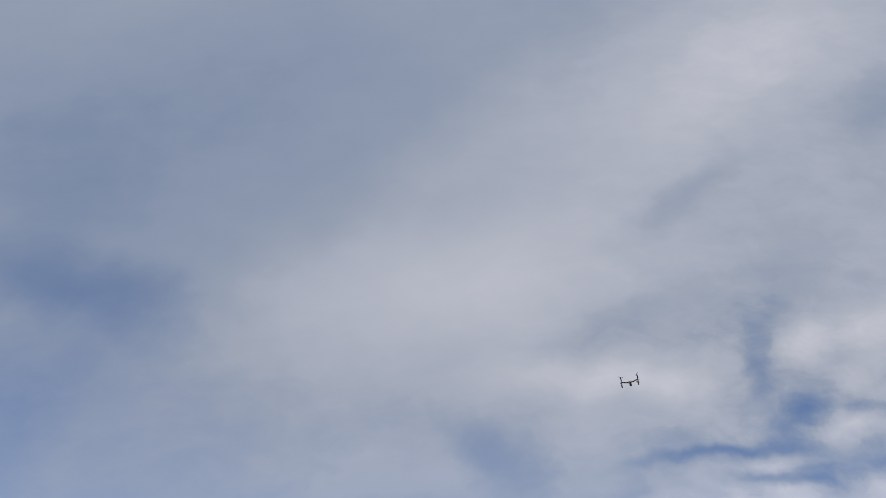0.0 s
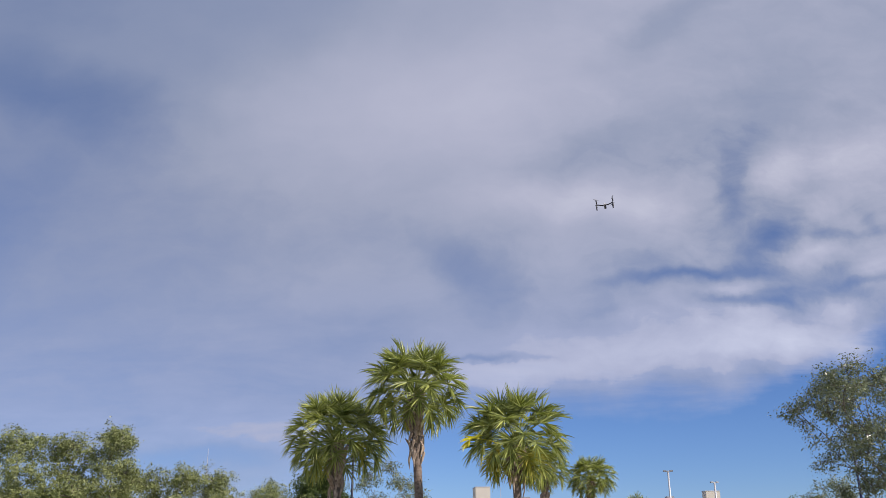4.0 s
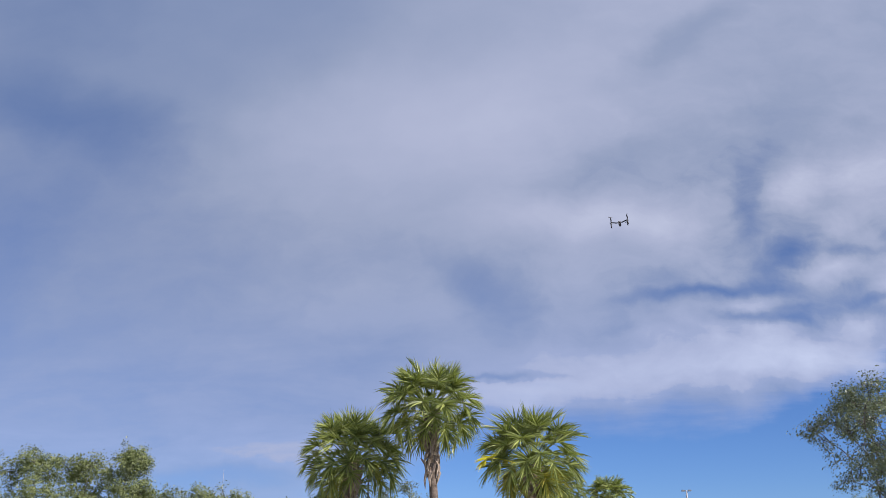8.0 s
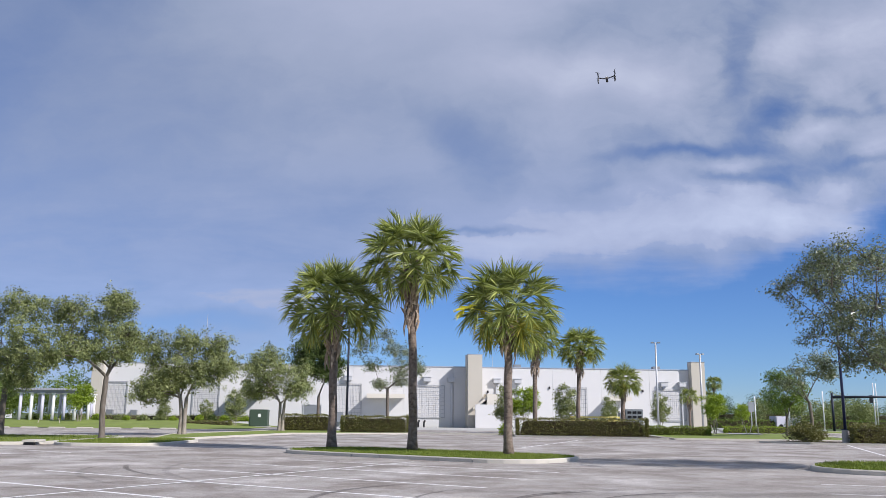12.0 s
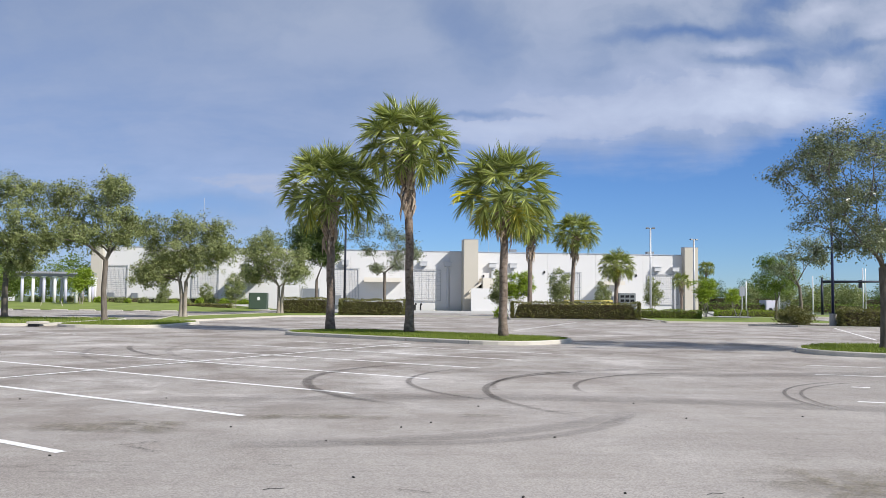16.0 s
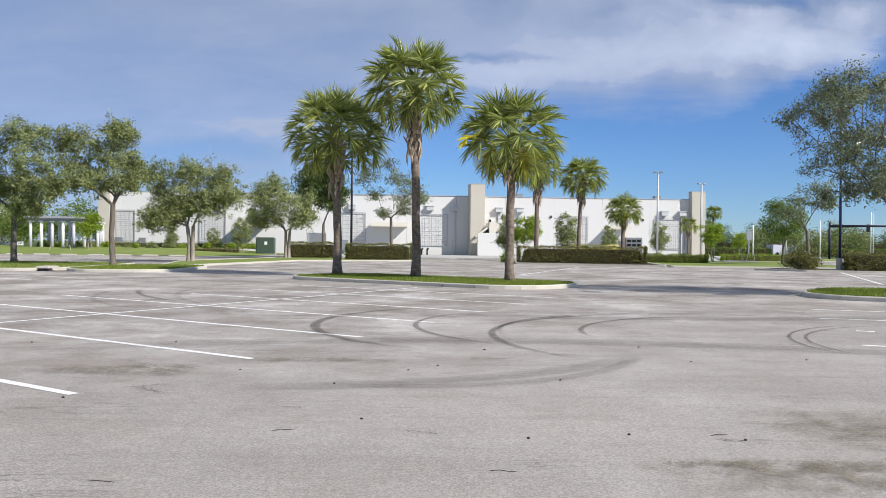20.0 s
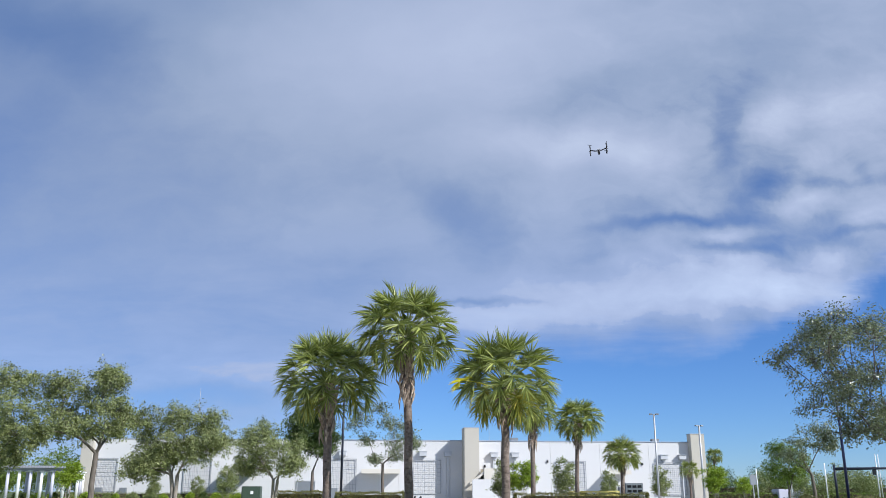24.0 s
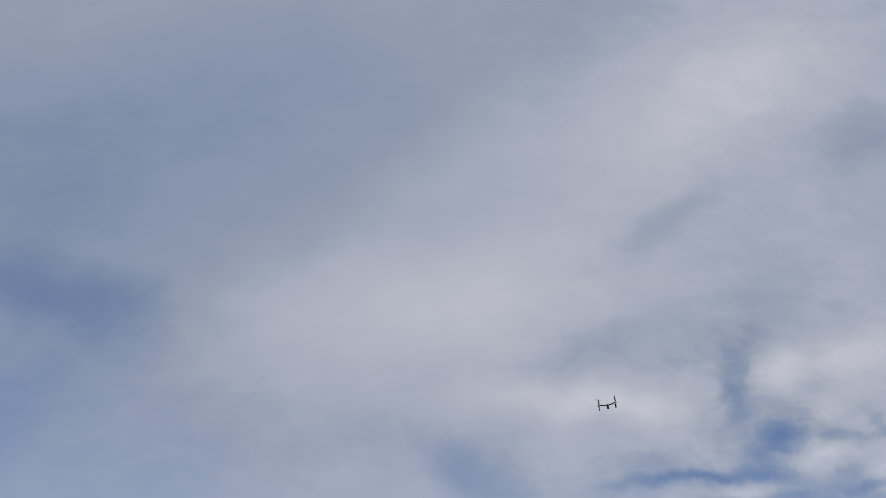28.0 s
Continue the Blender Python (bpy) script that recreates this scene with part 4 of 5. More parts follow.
# ---- palms ----
def frond_mesh(rand, rise, mat, length=1.0, reach=0.88, name="frond", droop=None):
    """A fan leaf: an arching stalk that leaves the trunk at rise degrees, whose rib runs on through a fan of folded blades with hanging tips."""
    s = Soup()
    stalk, p, d = [], Vector((0.08, 0, 0)), radians(rise)
    for i in range(9):
        stalk.append(p.copy())
        p = p + Vector((math.cos(d), 0, math.sin(d))) * (length / 5 if i < 5 else 0.15)
        d -= radians((2.5 if rise > 20 else 4) if i < 5 else (droop or (4 if rise > 75 else 10 if rise > 60 else 19 if rise > 45 else 27)))
    s.tube(stalk, [0.032, 0.026, 0.022, 0.02, 0.018, 0.016, 0.012, 0.008, 0.004], 4)
    n = 38
    for i in range(n):
        f = (i / (n - 1) - 0.5) * 2
        k = 5 + 3 * (1 - abs(f)) ** 1.2
        low = min(int(k), 7)
        root = stalk[low].lerp(stalk[low + 1], k - low)
        ahead = (stalk[low + 1] - stalk[low]).normalized()
        up = Vector((-ahead.z, 0, ahead.x))
        ang = radians(math.copysign(abs(f) ** 0.92 * 112, f)) + rand.gauss(0, 0.06)
        way = (ahead * math.cos(ang) + Vector((0, 1, 0)) * math.sin(ang) + up * (0.05 + 0.45 * abs(f) + rand.gauss(0, 0.09))).normalized()
        size = reach * (1.0 - 0.30 * abs(f) ** 2) * rand.uniform(0.84, 1.06)
        roll = rand.gauss(0, 0.7)
        side = way.cross(up).normalized()
        side = (side * math.cos(roll) + side.cross(way) * math.sin(roll)).normalized()
        bend = rand.uniform(0.6, 1.6)
        pts, q, v = [], root, way.copy()
        for m in range(6):
            pts.append(q.copy())
            q = q + v * size / 5
            v = (v + Vector((0, 0, -1)) * (0.015 + (0.0 if m < 2 else (0.03 if rise > 60 else 0.045 if rise > 30 else 0.06 if rise > 0 else 0.075) * bend * (m - 1)))).normalized()
        k0 = len(s.v)
        for m, w in enumerate((0.015, 0.024, 0.026, 0.021, 0.012, 0.002)):
            s.v += [tuple(pts[m] - side * w + up * w * 0.9), tuple(pts[m]), tuple(pts[m] + side * w + up * w * 0.9)]
        for m in range(5):
            b = k0 + 3 * m
            s.f += [(b, b + 1, b + 4, b + 3), (b + 1, b + 2, b + 5, b + 4)]
    return s.mesh(name, mat)


prand = random.Random(11)
RISES = ((84, 1.24), (68, 1.30), (52, 1.36), (34, 1.38), (14, 1.34), (-8, 1.20), (-34, 1.0))
FRONDS = {r: [frond_mesh(prand, r, PALM, long) for _ in range(3)] for r, long in RISES}
FRONDS_OLD = {r: frond_mesh(prand, r, PALM_OLD, 0.95) for r in (14, -8, -34, -52)}
FROND_DEAD = [frond_mesh(prand, -72, PALM_DEAD, 0.7, 0.9, "dead_frond") for _ in range(2)]
BOOT_MESH = Soup().tube([(-0.02, 0, -0.05), (0.07, 0, 0.16), (0.17, 0, 0.34), (0.24, 0, 0.46)], [0.085, 0.07, 0.045, 0.02], 5).mesh("boot", BOOT)
STRIP = Soup().tube([(0.0, 0, 0.05), (0.12, 0.02, -0.12), (0.13, -0.03, -0.42), (0.08, -0.02, -0.70)], [0.05, 0.055, 0.04, 0.01], 4).mesh("fibre", BOOT)


def palm(x, y, z, hub, size, label, seed, thick=0.20, lean=(0, 0), shag=1.4, old=4, count=1.0, group="palms", extra=()):
    rd = random.Random(seed)
    p = thing("palm_tree", pose(x, y, z), label, "palm tree", group)
    pts, radii = [], []
    n = 22
    for i in range(n + 1):
        t = i / n
        wob = 0.02 * math.sin(t * 19 + seed)
        pts.append((lean[0] * t * t + wob * 0.7, lean[1] * t * t + wob, hub * t))
        foot = 1.0 + 0.35 * math.exp(-t * 16)
        neck = 1.28 if hub * (1 - t) < shag else 1.0
        radii.append(thick * foot * neck * (1.0 - 0.10 * t + 0.025 * math.sin(i * 2.6)))
    part("trunk", Soup().tube(pts, radii, 16), PALM_BARK, p, smooth=True)
    top = Vector((lean[0], lean[1], hub))
    for i in range(int(46 * min(shag / 1.4, 1.5))):
        h = rd.uniform(0.05, shag)
        a = i * 137.5 + rd.uniform(-10, 10)
        t = 1 - h / hub
        c = Vector((lean[0] * t * t, lean[1] * t * t, hub * t - 0.2))
        me = BOOT_MESH if h < shag * 0.62 or rd.random() < 0.4 else STRIP
        ob = part("boot" if me is BOOT_MESH else "fibre", me, BOOT, p, at=Matrix.Translation(c) @ pose(0, 0, 0, 0, rd.uniform(-8, 12), a) @ Matrix.Translation((thick * 1.16, 0, 0)))
        ob.scale = (1.0, rd.uniform(0.9, 1.7), rd.uniform(0.8, 1.3))
    # leaves spread evenly over a ball, from upright ones down to hanging ones
    total = round(50 * count)
    for i in range(total):
        up = math.degrees(math.asin(max(-0.62, 0.985 - 1.36 * (i + 0.5) / total))) + rd.uniform(-8, 8)
        rise = min(FRONDS, key=lambda r: abs(r - up))
        me = rd.choice(FRONDS[rise])
        if rise < 20 and rise < 0 and rd.random() < old * 0.05:
            me = FRONDS_OLD[-34 if rise < -20 else rise]
        at = Matrix.Translation(top + Vector((0, 0, rd.uniform(-0.15, 0.1) + rise * 0.003))) @ pose(0, 0, 0, 0, 0, i * 137.5 + rd.uniform(-14, 14))
        ob = part("frond", me, PALM, p, at=at @ pose(0, 0, 0, rd.uniform(-22, 22), rise - up, 0))
        q = size * rd.uniform(0.93, 1.01) * (0.94 if up > 55 else 1.0)
        ob.scale = (q, q, q)
    for i in range(round(20 * count)):
        rise = (84, 68, 84, 52, 68, 34)[i % 6]
        at = Matrix.Translation(top + Vector((0, 0, rd.uniform(0.0, 0.35)))) @ pose(0, 0, 0, 0, 0, i * 137.5 + 60 + rd.uniform(-14, 14))
        ob = part("frond", rd.choice(FRONDS[rise]), PALM, p, at=at @ pose(0, 0, 0, rd.uniform(-50, 50), rd.uniform(-8, 8), 0))
        q = size * rd.uniform(0.80, 0.95)
        ob.scale = (q, q, q)
    for turn, rise in extra:
        ob = part("frond", FRONDS[rise][0], PALM, p, at=Matrix.Translation(top) @ pose(0, 0, 0, 0, 0, turn))
        ob.scale = (size * 1.12,) * 3
    for k in range((old + 1) // 2):
        ob = part("frond", FRONDS_OLD[-52] if k % 2 else rd.choice(FROND_DEAD), PALM_OLD, p, at=Matrix.Translation(top + Vector((0, 0, -0.3))) @ pose(0, 0, 0, 0, 0, rd.uniform(0, 360)))
        ob.scale = (size * 0.72,) * 3
    return p


TRIO = "three palms on the island"
palm(-5.04, 40.3, 0.13, 6.40, 1.12, "cabbage palm with a full green head on the grass island", 3, 0.20, (-0.15, 0), 2.0, 4, group=TRIO, extra=((-8, -8), (-20, 14)))
palm(-1.22, 37.85, 0.13, 8.2, 1.10, "tallest cabbage palm with shaggy brown boots under its head", 5, 0.19, (-0.22, 0), 2.3, 3, group=TRIO)
palm(2.70, 34.67, 0.13, 5.60, 1.02, "shorter cabbage palm with yellowing lower fronds", 8, 0.175, (0.05, 0), 1.3, 9, group=TRIO)
short = [o for o in scene.objects if o.name.startswith("palm_tree")][-1]
part("frond", frond_mesh(prand, 16, PALM_YELLOW, 2.15, 0.50, "yellow_frond", 22), PALM_YELLOW, short, "bright yellow withering leaf", at=pose(0, 0, 5.35, 0, 0, 223))
BACK = "palms behind the hedge"
palm(8.3, 76, 0.10, 8.1, 1.05, "cabbage palm with yellow drooping fronds behind the hedge", 13, 0.21, (0.1, 0), 2.2, 9, group=BACK)
palm(12.4, 78, 0.10, 7.5, 1.02, "cabbage palm with hanging dead fronds behind the hedge", 17, 0.19, (0.35, 0), 1.8, 6, group=BACK)
palm(17.3, 82, 0.0, 4.75, 0.84, "small round-headed palm behind the hedge", 21, 0.20, (0.1, 0), 0.7, 2, group=BACK)
palm(32.6, 113, 0.0, 4.2, 0.62, "young slender palm against the white wall", 23, 0.16, (0, 0), 0.8, 2, 0.7)
palm(57.0, 180, 0.0, 8.6, 0.85, "distant tall palm beyond the building", 27, 0.22, (0.3, 0), 0.8, 3, 0.8)
palm(53.2, 172, 0.0, 5.6, 0.8, "distant palm beyond the building", 29, 0.2, (0, 0), 0.8, 2, 0.7)

# ---- broadleaf trees ----
def leaf_cloud(rd, centres, spread, per, size):
    """Many small leaves round a set of twig ends."""
    c = np.repeat(np.asarray(centres), per, 0)
    n = len(c)
    c = c + rd.normal(0, 1, (n, 3)) * spread * np.array((1, 1, 0.75))
    a = rd.normal(0, 1, (n, 3))
    a[:, 2] *= 0.6
    a /= np.linalg.norm(a, axis=1)[:, None]
    b = np.cross(a, rd.normal(0, 1, (n, 3)))
    b /= np.linalg.norm(b, axis=1)[:, None]
    s = (size * rd.uniform(0.6, 1.3, n))[:, None]
    return np.stack([c - a * s, c + b * s * 0.42, c + a * s, c - b * s * 0.42], 1)


def tree_meshes(seed, tall, wide, clear, mat, bark_mat, leaves=9000, size=0.09, trunk=0.17, stems=1, spread=0.34, flat=0.8, limbs=7):
    """Trunk with limbs and twigs, and a crown of leaves gathered round the twig ends."""
    rd, nr = random.Random(seed), np.random.default_rng(seed)
    wood, tips = Soup(), []
    centre = Vector((0, 0, clear + (tall - clear) * 0.52))
    rad = Vector((wide / 2, wide / 2, (tall - clear) * 0.52))

    def branch(p, d, length, r, depth):
        pts, radii, q = [p], [r], p.copy()
        for i in range(4):
            d = (d + Vector((rd.gauss(0, 0.16), rd.gauss(0, 0.16), rd.gauss(0.05, 0.10)))).normalized()
            q = q + d * length / 4
            pts.append(q.copy())
            radii.append(r * (1 - 0.14 * (i + 1)))
        wood.tube(pts, radii, 7 if depth < 2 else 4, False)
        out = Vector(((q.x - centre.x) / rad.x, (q.y - centre.y) / rad.y, (q.z - centre.z) / rad.z)).length
        if depth >= 1:
            tips.append(tuple(q))
            tips.append(tuple(pts[2]))
        if depth >= 3 or out > 1.05:
            return
        for k in range(3 if depth else 4):
            t = rd.choice((2, 3, 4, 4))
            away = Vector((rd.gauss(0, 1), rd.gauss(0, 1), rd.gauss(0.25, 0.6))).normalized()
            branch(pts[t], (d * 0.65 + away * 0.75).normalized(), length * rd.uniform(0.55, 0.8), radii[t] * 0.62, depth + 1)

    for st in range(stems):
        lean = Vector((rd.gauss(0, 0.06) + (st - (stems - 1) / 2) * 0.22, rd.gauss(0, 0.05), 1))
        foot = Vector(((st - (stems - 1) / 2) * 0.25, 0, 0))
        fork = foot + lean * clear
        mid = foot + lean * clear * 0.5 + Vector((rd.gauss(0, 0.05), rd.gauss(0, 0.05), 0))
        wood.tube([foot - Vector((0, 0, 0.05)), foot + Vector((0, 0, 0.25)), mid, fork], [trunk * 1.5, trunk * 1.08, trunk * 0.95, trunk * 0.85], 10, False)
        for k in range(max(3, limbs // stems)):
            a = 2 * math.pi * (k + rd.uniform(-0.25, 0.25)) / max(3, limbs // stems)
            rise = rd.uniform(0.5, 1.7) if k % 3 else 2.6
            d = Vector((math.cos(a), math.sin(a), rise)).normalized()
            go = 0.62 * ((rad.x * rad.x * (1 - d.z ** 2)) + rad.z * rad.z * 1.6 * d.z ** 2) ** 0.5
            branch(fork - Vector((0, 0, rd.uniform(0, 0.25) * clear * 0.4)), d, go, trunk * rd.uniform(0.4, 0.6), 0)
    keep = []
    for t in tips:
        o = Vector(((t[0] - centre.x) / rad.x, (t[1] - centre.y) / rad.y, (t[2] - centre.z) / rad.z)).length
        if o < 1.02:
            keep.append(t)
    # twig ends gather in uneven clumps out to the crown's edge
    keep = [t for t in keep if rd.random() < 0.6]
    for k in range(24):
        v = Vector((rd.gauss(0, 1), rd.gauss(0, 1), rd.gauss(0.15, 1))).normalized() * rd.uniform(0.45, 0.98)
        c = Vector((centre.x + v.x * rad.x, centre.y + v.y * rad.y, centre.z + v.z * rad.z * (1 if v.z > 0 else flat)))
        big = wide * rd.uniform(0.04, 0.10)
        for m in range(12):
            keep.append((c.x + rd.gauss(0, big), c.y + rd.gauss(0, big), c.z + rd.gauss(0, big * 0.6)))
    per = max(4, leaves // len(keep))
    crown = Soup().quads(leaf_cloud(nr, keep, spread * 0.62, per, size))
    return wood.mesh("trunk", bark_mat, True), crown.mesh("crown", mat)


def lobed_tree(seed, clear, lobes, mat, bark_mat, size=0.085, trunk=0.17, feet=(0.0,), deep=2.0, layers=2, sprays=45, per=26, tuft=0.15):
    """Limbs that fork towards the lobes of a crown (x, z, half width, half height), each lobe filled with twigs and sprays of leaves."""
    rd, nr = random.Random(seed), np.random.default_rng(seed)
    wood, nodes, tips, out = Soup(), [], [], []
    for fx in feet:
        fork = Vector((fx * 1.8 + rd.gauss(0, 0.06), rd.gauss(0, 0.06), clear))
        mid = Vector((fx * 1.2, 0, clear * 0.5)) + Vector((rd.gauss(0, 0.05), rd.gauss(0, 0.05), 0))
        wood.tube([(fx, 0, -0.05), (fx, 0, 0.22), mid, fork], [trunk * 1.55, trunk * 1.08, trunk * 0.95, trunk * 0.85], 10, False)
        nodes.append((fork, trunk * 0.8))
    spots = []
    for x, z, rx, rz in lobes:
        for k in range(layers):
            y = deep * ((k + 0.5) / layers * 2 - 1) + rd.gauss(0, deep * 0.22)
            spots.append((Vector((x + rd.gauss(0, 0.12 * rx), y, z + rd.gauss(0, 0.10 * rz))), rx * 1.1, rz * 1.3))
    base = nodes[0][0]
    heart = sum((c for c, _, _ in spots), Vector()) / len(spots)
    for c, rx, rz in sorted(spots, key=lambda q: (q[0] - base).length):
        p, r = min(nodes, key=lambda n: (n[0] - c).length + 0.45 * (n[0] - base).length + (1.5 if n[0].z > c.z + 0.2 else 0) - n[1])
        bow = p.lerp(c, 0.5) + Vector((rd.gauss(0, 0.12), rd.gauss(0, 0.12), rd.uniform(0.0, 0.16) * (c - p).length))
        r0 = max(0.022, min(r * 0.72, 0.05 + 0.025 * (c - p).length))
        path = [p.lerp(bow, t).lerp(bow.lerp(c, t), t) for t in (0, 0.25, 0.5, 0.75, 1.0)]
        radii = [r0 * (1 - 0.14 * i) for i in range(5)]
        wood.tube(path, radii, 6, False)
        nodes += list(zip(path[1:], radii[1:]))
        for k in range(max(3, sprays // 5)):
            v = Vector((rd.gauss(0, 1), rd.gauss(0, 1), rd.gauss(0.1, 1))).normalized() * rd.uniform(0.55, 1.12)
            e = c + Vector((v.x * rx, v.y * rx, v.z * rz))
            h = c.lerp(e, 0.5) + Vector((rd.gauss(0, 0.06), rd.gauss(0, 0.06), 0.05))
            wood.tube([c, h, e], [0.016, 0.011, 0.005], 3, False)
            for f in (0.42, 0.65, 0.82, 0.95, 1.08):
                t = c.lerp(e, f) + Vector((rd.gauss(0, 0.2), rd.gauss(0, 0.2), rd.gauss(0, 0.2))) * min(1.0, rx)
                tips.append(tuple(t))
                out.append(tuple((t - heart).normalized() * 0.45 + (t - c) * 0.3))
    c, o = np.repeat(np.asarray(tips), per, 0), np.repeat(np.asarray(out), per, 0)
    n = len(c)
    c = c + nr.normal(0, tuft, (n, 3)) * (1, 1, 0.85)
    up = o + (0, 0, 0.55) + nr.normal(0, 0.55, (n, 3))
    up /= np.linalg.norm(up, axis=1)[:, None]
    a = np.cross(up, nr.normal(0, 1, (n, 3)))
    a /= np.linalg.norm(a, axis=1)[:, None]
    b = np.cross(up, a)
    q = (size * nr.uniform(0.6, 1.3, n))[:, None]
    crown = Soup().quads(np.stack([c - a * q, c + b * q * 0.45, c + a * q, c - b * q * 0.45], 1))
    return wood.mesh("trunk", bark_mat, True), crown.mesh("crown", mat)


def tree(meshes, x, y, z, turn, label, scale=1.0, name="oak_tree", group="parking lot oaks"):
    t = thing(name, pose(x, y, z, 0, 0, turn), label, "tree", group)
    t.scale = (scale, scale, scale)
    part("trunk", meshes[0], OAK_BARK, t)
    part("crown", meshes[1], OAK, t)
    return t


tree(lobed_tree(31, 3.4, ((-0.7, 7.9, 1.5, 1.1), (-2.6, 7.3, 1.5, 1.3), (0.9, 8.4, 1.1, 0.8), (1.5, 6.6, 1.1, 1.1), (-0.3, 6.0, 1.7, 1.1), (0.1, 4.7, 1.5, 0.6), (1.9, 4.9, 0.9, 0.6), (1.0, 3.7, 0.7, 0.6), (-2.3, 5.1, 1.5, 0.9)),
                OAK, OAK_BARK, 0.085, 0.20, deep=2.4, sprays=60), -28.6, 56.4, 0.13, 0, "grey-green oak with an open crown on a grass island")
tree(lobed_tree(37, 3.6, ((-2.9, 7.3, 0.8, 0.8), (-1.4, 7.4, 1.0, 0.7), (-0.1, 7.8, 0.8, 0.9), (0.9, 7.8, 0.7, 0.4), (0.1, 6.2, 1.2, 0.8), (-2.2, 6.0, 1.2, 0.9), (1.3, 5.9, 0.7, 0.8), (-1.2, 5.0, 1.0, 0.5), (0.5, 5.0, 1.0, 0.4), (-3.2, 4.8, 0.8, 0.5)),
                OAK, OAK_BARK, 0.08, 0.17, deep=2.0, sprays=52), -19.9, 51.0, 0.13, 0, "oak with a forked trunk and airy crown")
tree(lobed_tree(41, 2.7, ((-2.6, 6.4, 1.1, 1.0), (-0.3, 6.9, 1.5, 0.8), (1.8, 6.5, 1.3, 1.1), (2.9, 5.2, 1.0, 0.8), (0.3, 5.2, 1.5, 1.1), (-2.2, 4.3, 1.3, 1.3), (-2.7, 3.1, 0.8, 0.7), (-1.5, 3.4, 0.8, 0.7), (1.6, 4.5, 1.1, 0.7), (-0.7, 4.0, 1.1, 0.8)),
                OAK, PALE_BARK, 0.085, 0.16, (-0.14, 0.16), 2.2, 2, 80, 28), -19.4, 65.0, 0.10, 0, "dense low oak with two pale trunks")
tree(lobed_tree(43, 2.6, ((-1.4, 7.2, 1.6, 0.8), (-2.8, 5.9, 1.2, 1.1), (-0.1, 5.9, 1.9, 1.1), (1.6, 5.1, 1.6, 1.1), (-1.1, 4.3, 1.9, 1.0), (-2.8, 3.8, 1.1, 0.8), (1.3, 3.9, 1.4, 0.8)),
                OAK, PALE_BARK, 0.11, 0.16, (-0.12, 0.2), 2.4, 2, 60, 22, 0.2), -15.5, 83.8, 0.10, 0, "grey-green oak beside the hedge")
tree(lobed_tree(47, 3.6, ((-1.2, 8.8, 1.5, 0.9), (0.5, 9.0, 1.3, 0.8), (-2.1, 7.7, 1.3, 0.9), (0.1, 7.5, 1.5, 1.0), (1.8, 7.1, 1.0, 0.9), (-1.2, 6.2, 1.1, 0.8), (0.9, 6.0, 1.1, 0.6)),
                OAK_DARK, OAK_BARK, 0.12, 0.17, deep=2.0, sprays=80, per=20, tuft=0.2), -12.9, 91, 0.02, 0, "dark green oak behind the hedge")
tree(lobed_tree(53, 4.4, ((-2.4, 9.6, 1.1, 0.9), (-0.6, 10.1, 1.1, 0.7), (-3.0, 8.6, 1.0, 0.9), (0.0, 8.6, 1.1, 1.1), (1.6, 8.6, 1.1, 0.9), (1.2, 6.8, 1.3, 0.9), (2.5, 7.5, 0.9, 0.9), (3.1, 6.4, 0.8, 0.4), (-1.7, 7.0, 1.0, 0.8), (1.2, 5.4, 1.1, 0.5), (-1.0, 4.9, 0.7, 0.3)),
                OAK_GREY, OAK_BARK, 0.11, 0.17, deep=1.8, layers=2, sprays=30, per=13, tuft=0.2), -5.7, 93, 0.02, 0, "thin-leaved tree with bare lower limbs")
SILVER_LOBES = ((-1.9, 7.5, 0.6, 0.4), (-2.4, 7.0, 0.5, 0.4), (-1.2, 7.1, 0.6, 0.5), (-3.2, 6.4, 0.5, 0.35), (-2.6, 6.1, 0.6, 0.5), (-1.9, 6.7, 0.6, 0.5), (-1.1, 6.6, 0.7, 0.5), (-0.2, 7.2, 0.6, 0.5),
                (-2.0, 5.3, 0.7, 0.5), (-1.1, 5.3, 0.6, 0.5), (-2.2, 4.6, 0.4, 0.35), (-0.3, 5.7, 0.6, 0.5), (-0.9, 4.3, 0.5, 0.4), (-0.1, 4.2, 0.6, 0.4), (-1.3, 3.6, 0.3, 0.3))
tree(lobed_tree(59, 2.9, SILVER_LOBES + tuple((0.4 - x, z - 0.3, rx, rz) for x, z, rx, rz in SILVER_LOBES[::2]) + ((3.2, 5.6, 0.7, 0.5), (2.6, 4.6, 0.6, 0.4), (1.4, 7.2, 0.8, 0.6), (2.3, 6.6, 0.8, 0.6), (1.3, 5.6, 0.8, 0.6), (1.9, 4.2, 0.7, 0.4), (-0.3, 3.7, 0.7, 0.3), (0.6, 4.0, 0.7, 0.4)),
                OAK_GREY, OAK_BARK, 0.05, 0.17, (0.0,), 2.1, 4, 30, 15, 0.11), 14.72, 27.8, 0.13, 0, "silvery-leaved spreading tree on a grass island", 0.93)
tree(lobed_tree(61, 3.0, ((0.1, 6.5, 1.0, 0.7), (1.5, 6.6, 0.9, 0.7), (-1.2, 5.4, 0.8, 0.6), (-2.2, 4.7, 0.7, 0.6), (0.6, 5.3, 1.1, 0.7), (2.0, 5.3, 0.5, 0.6), (-1.1, 4.3, 0.7, 0.5)),
                OAK_GREY, OAK_BARK, 0.095, 0.15, deep=1.6, sprays=30, per=13, tuft=0.18), 32.2, 75, 0.10, 0, "open-crowned tree beside the drive")
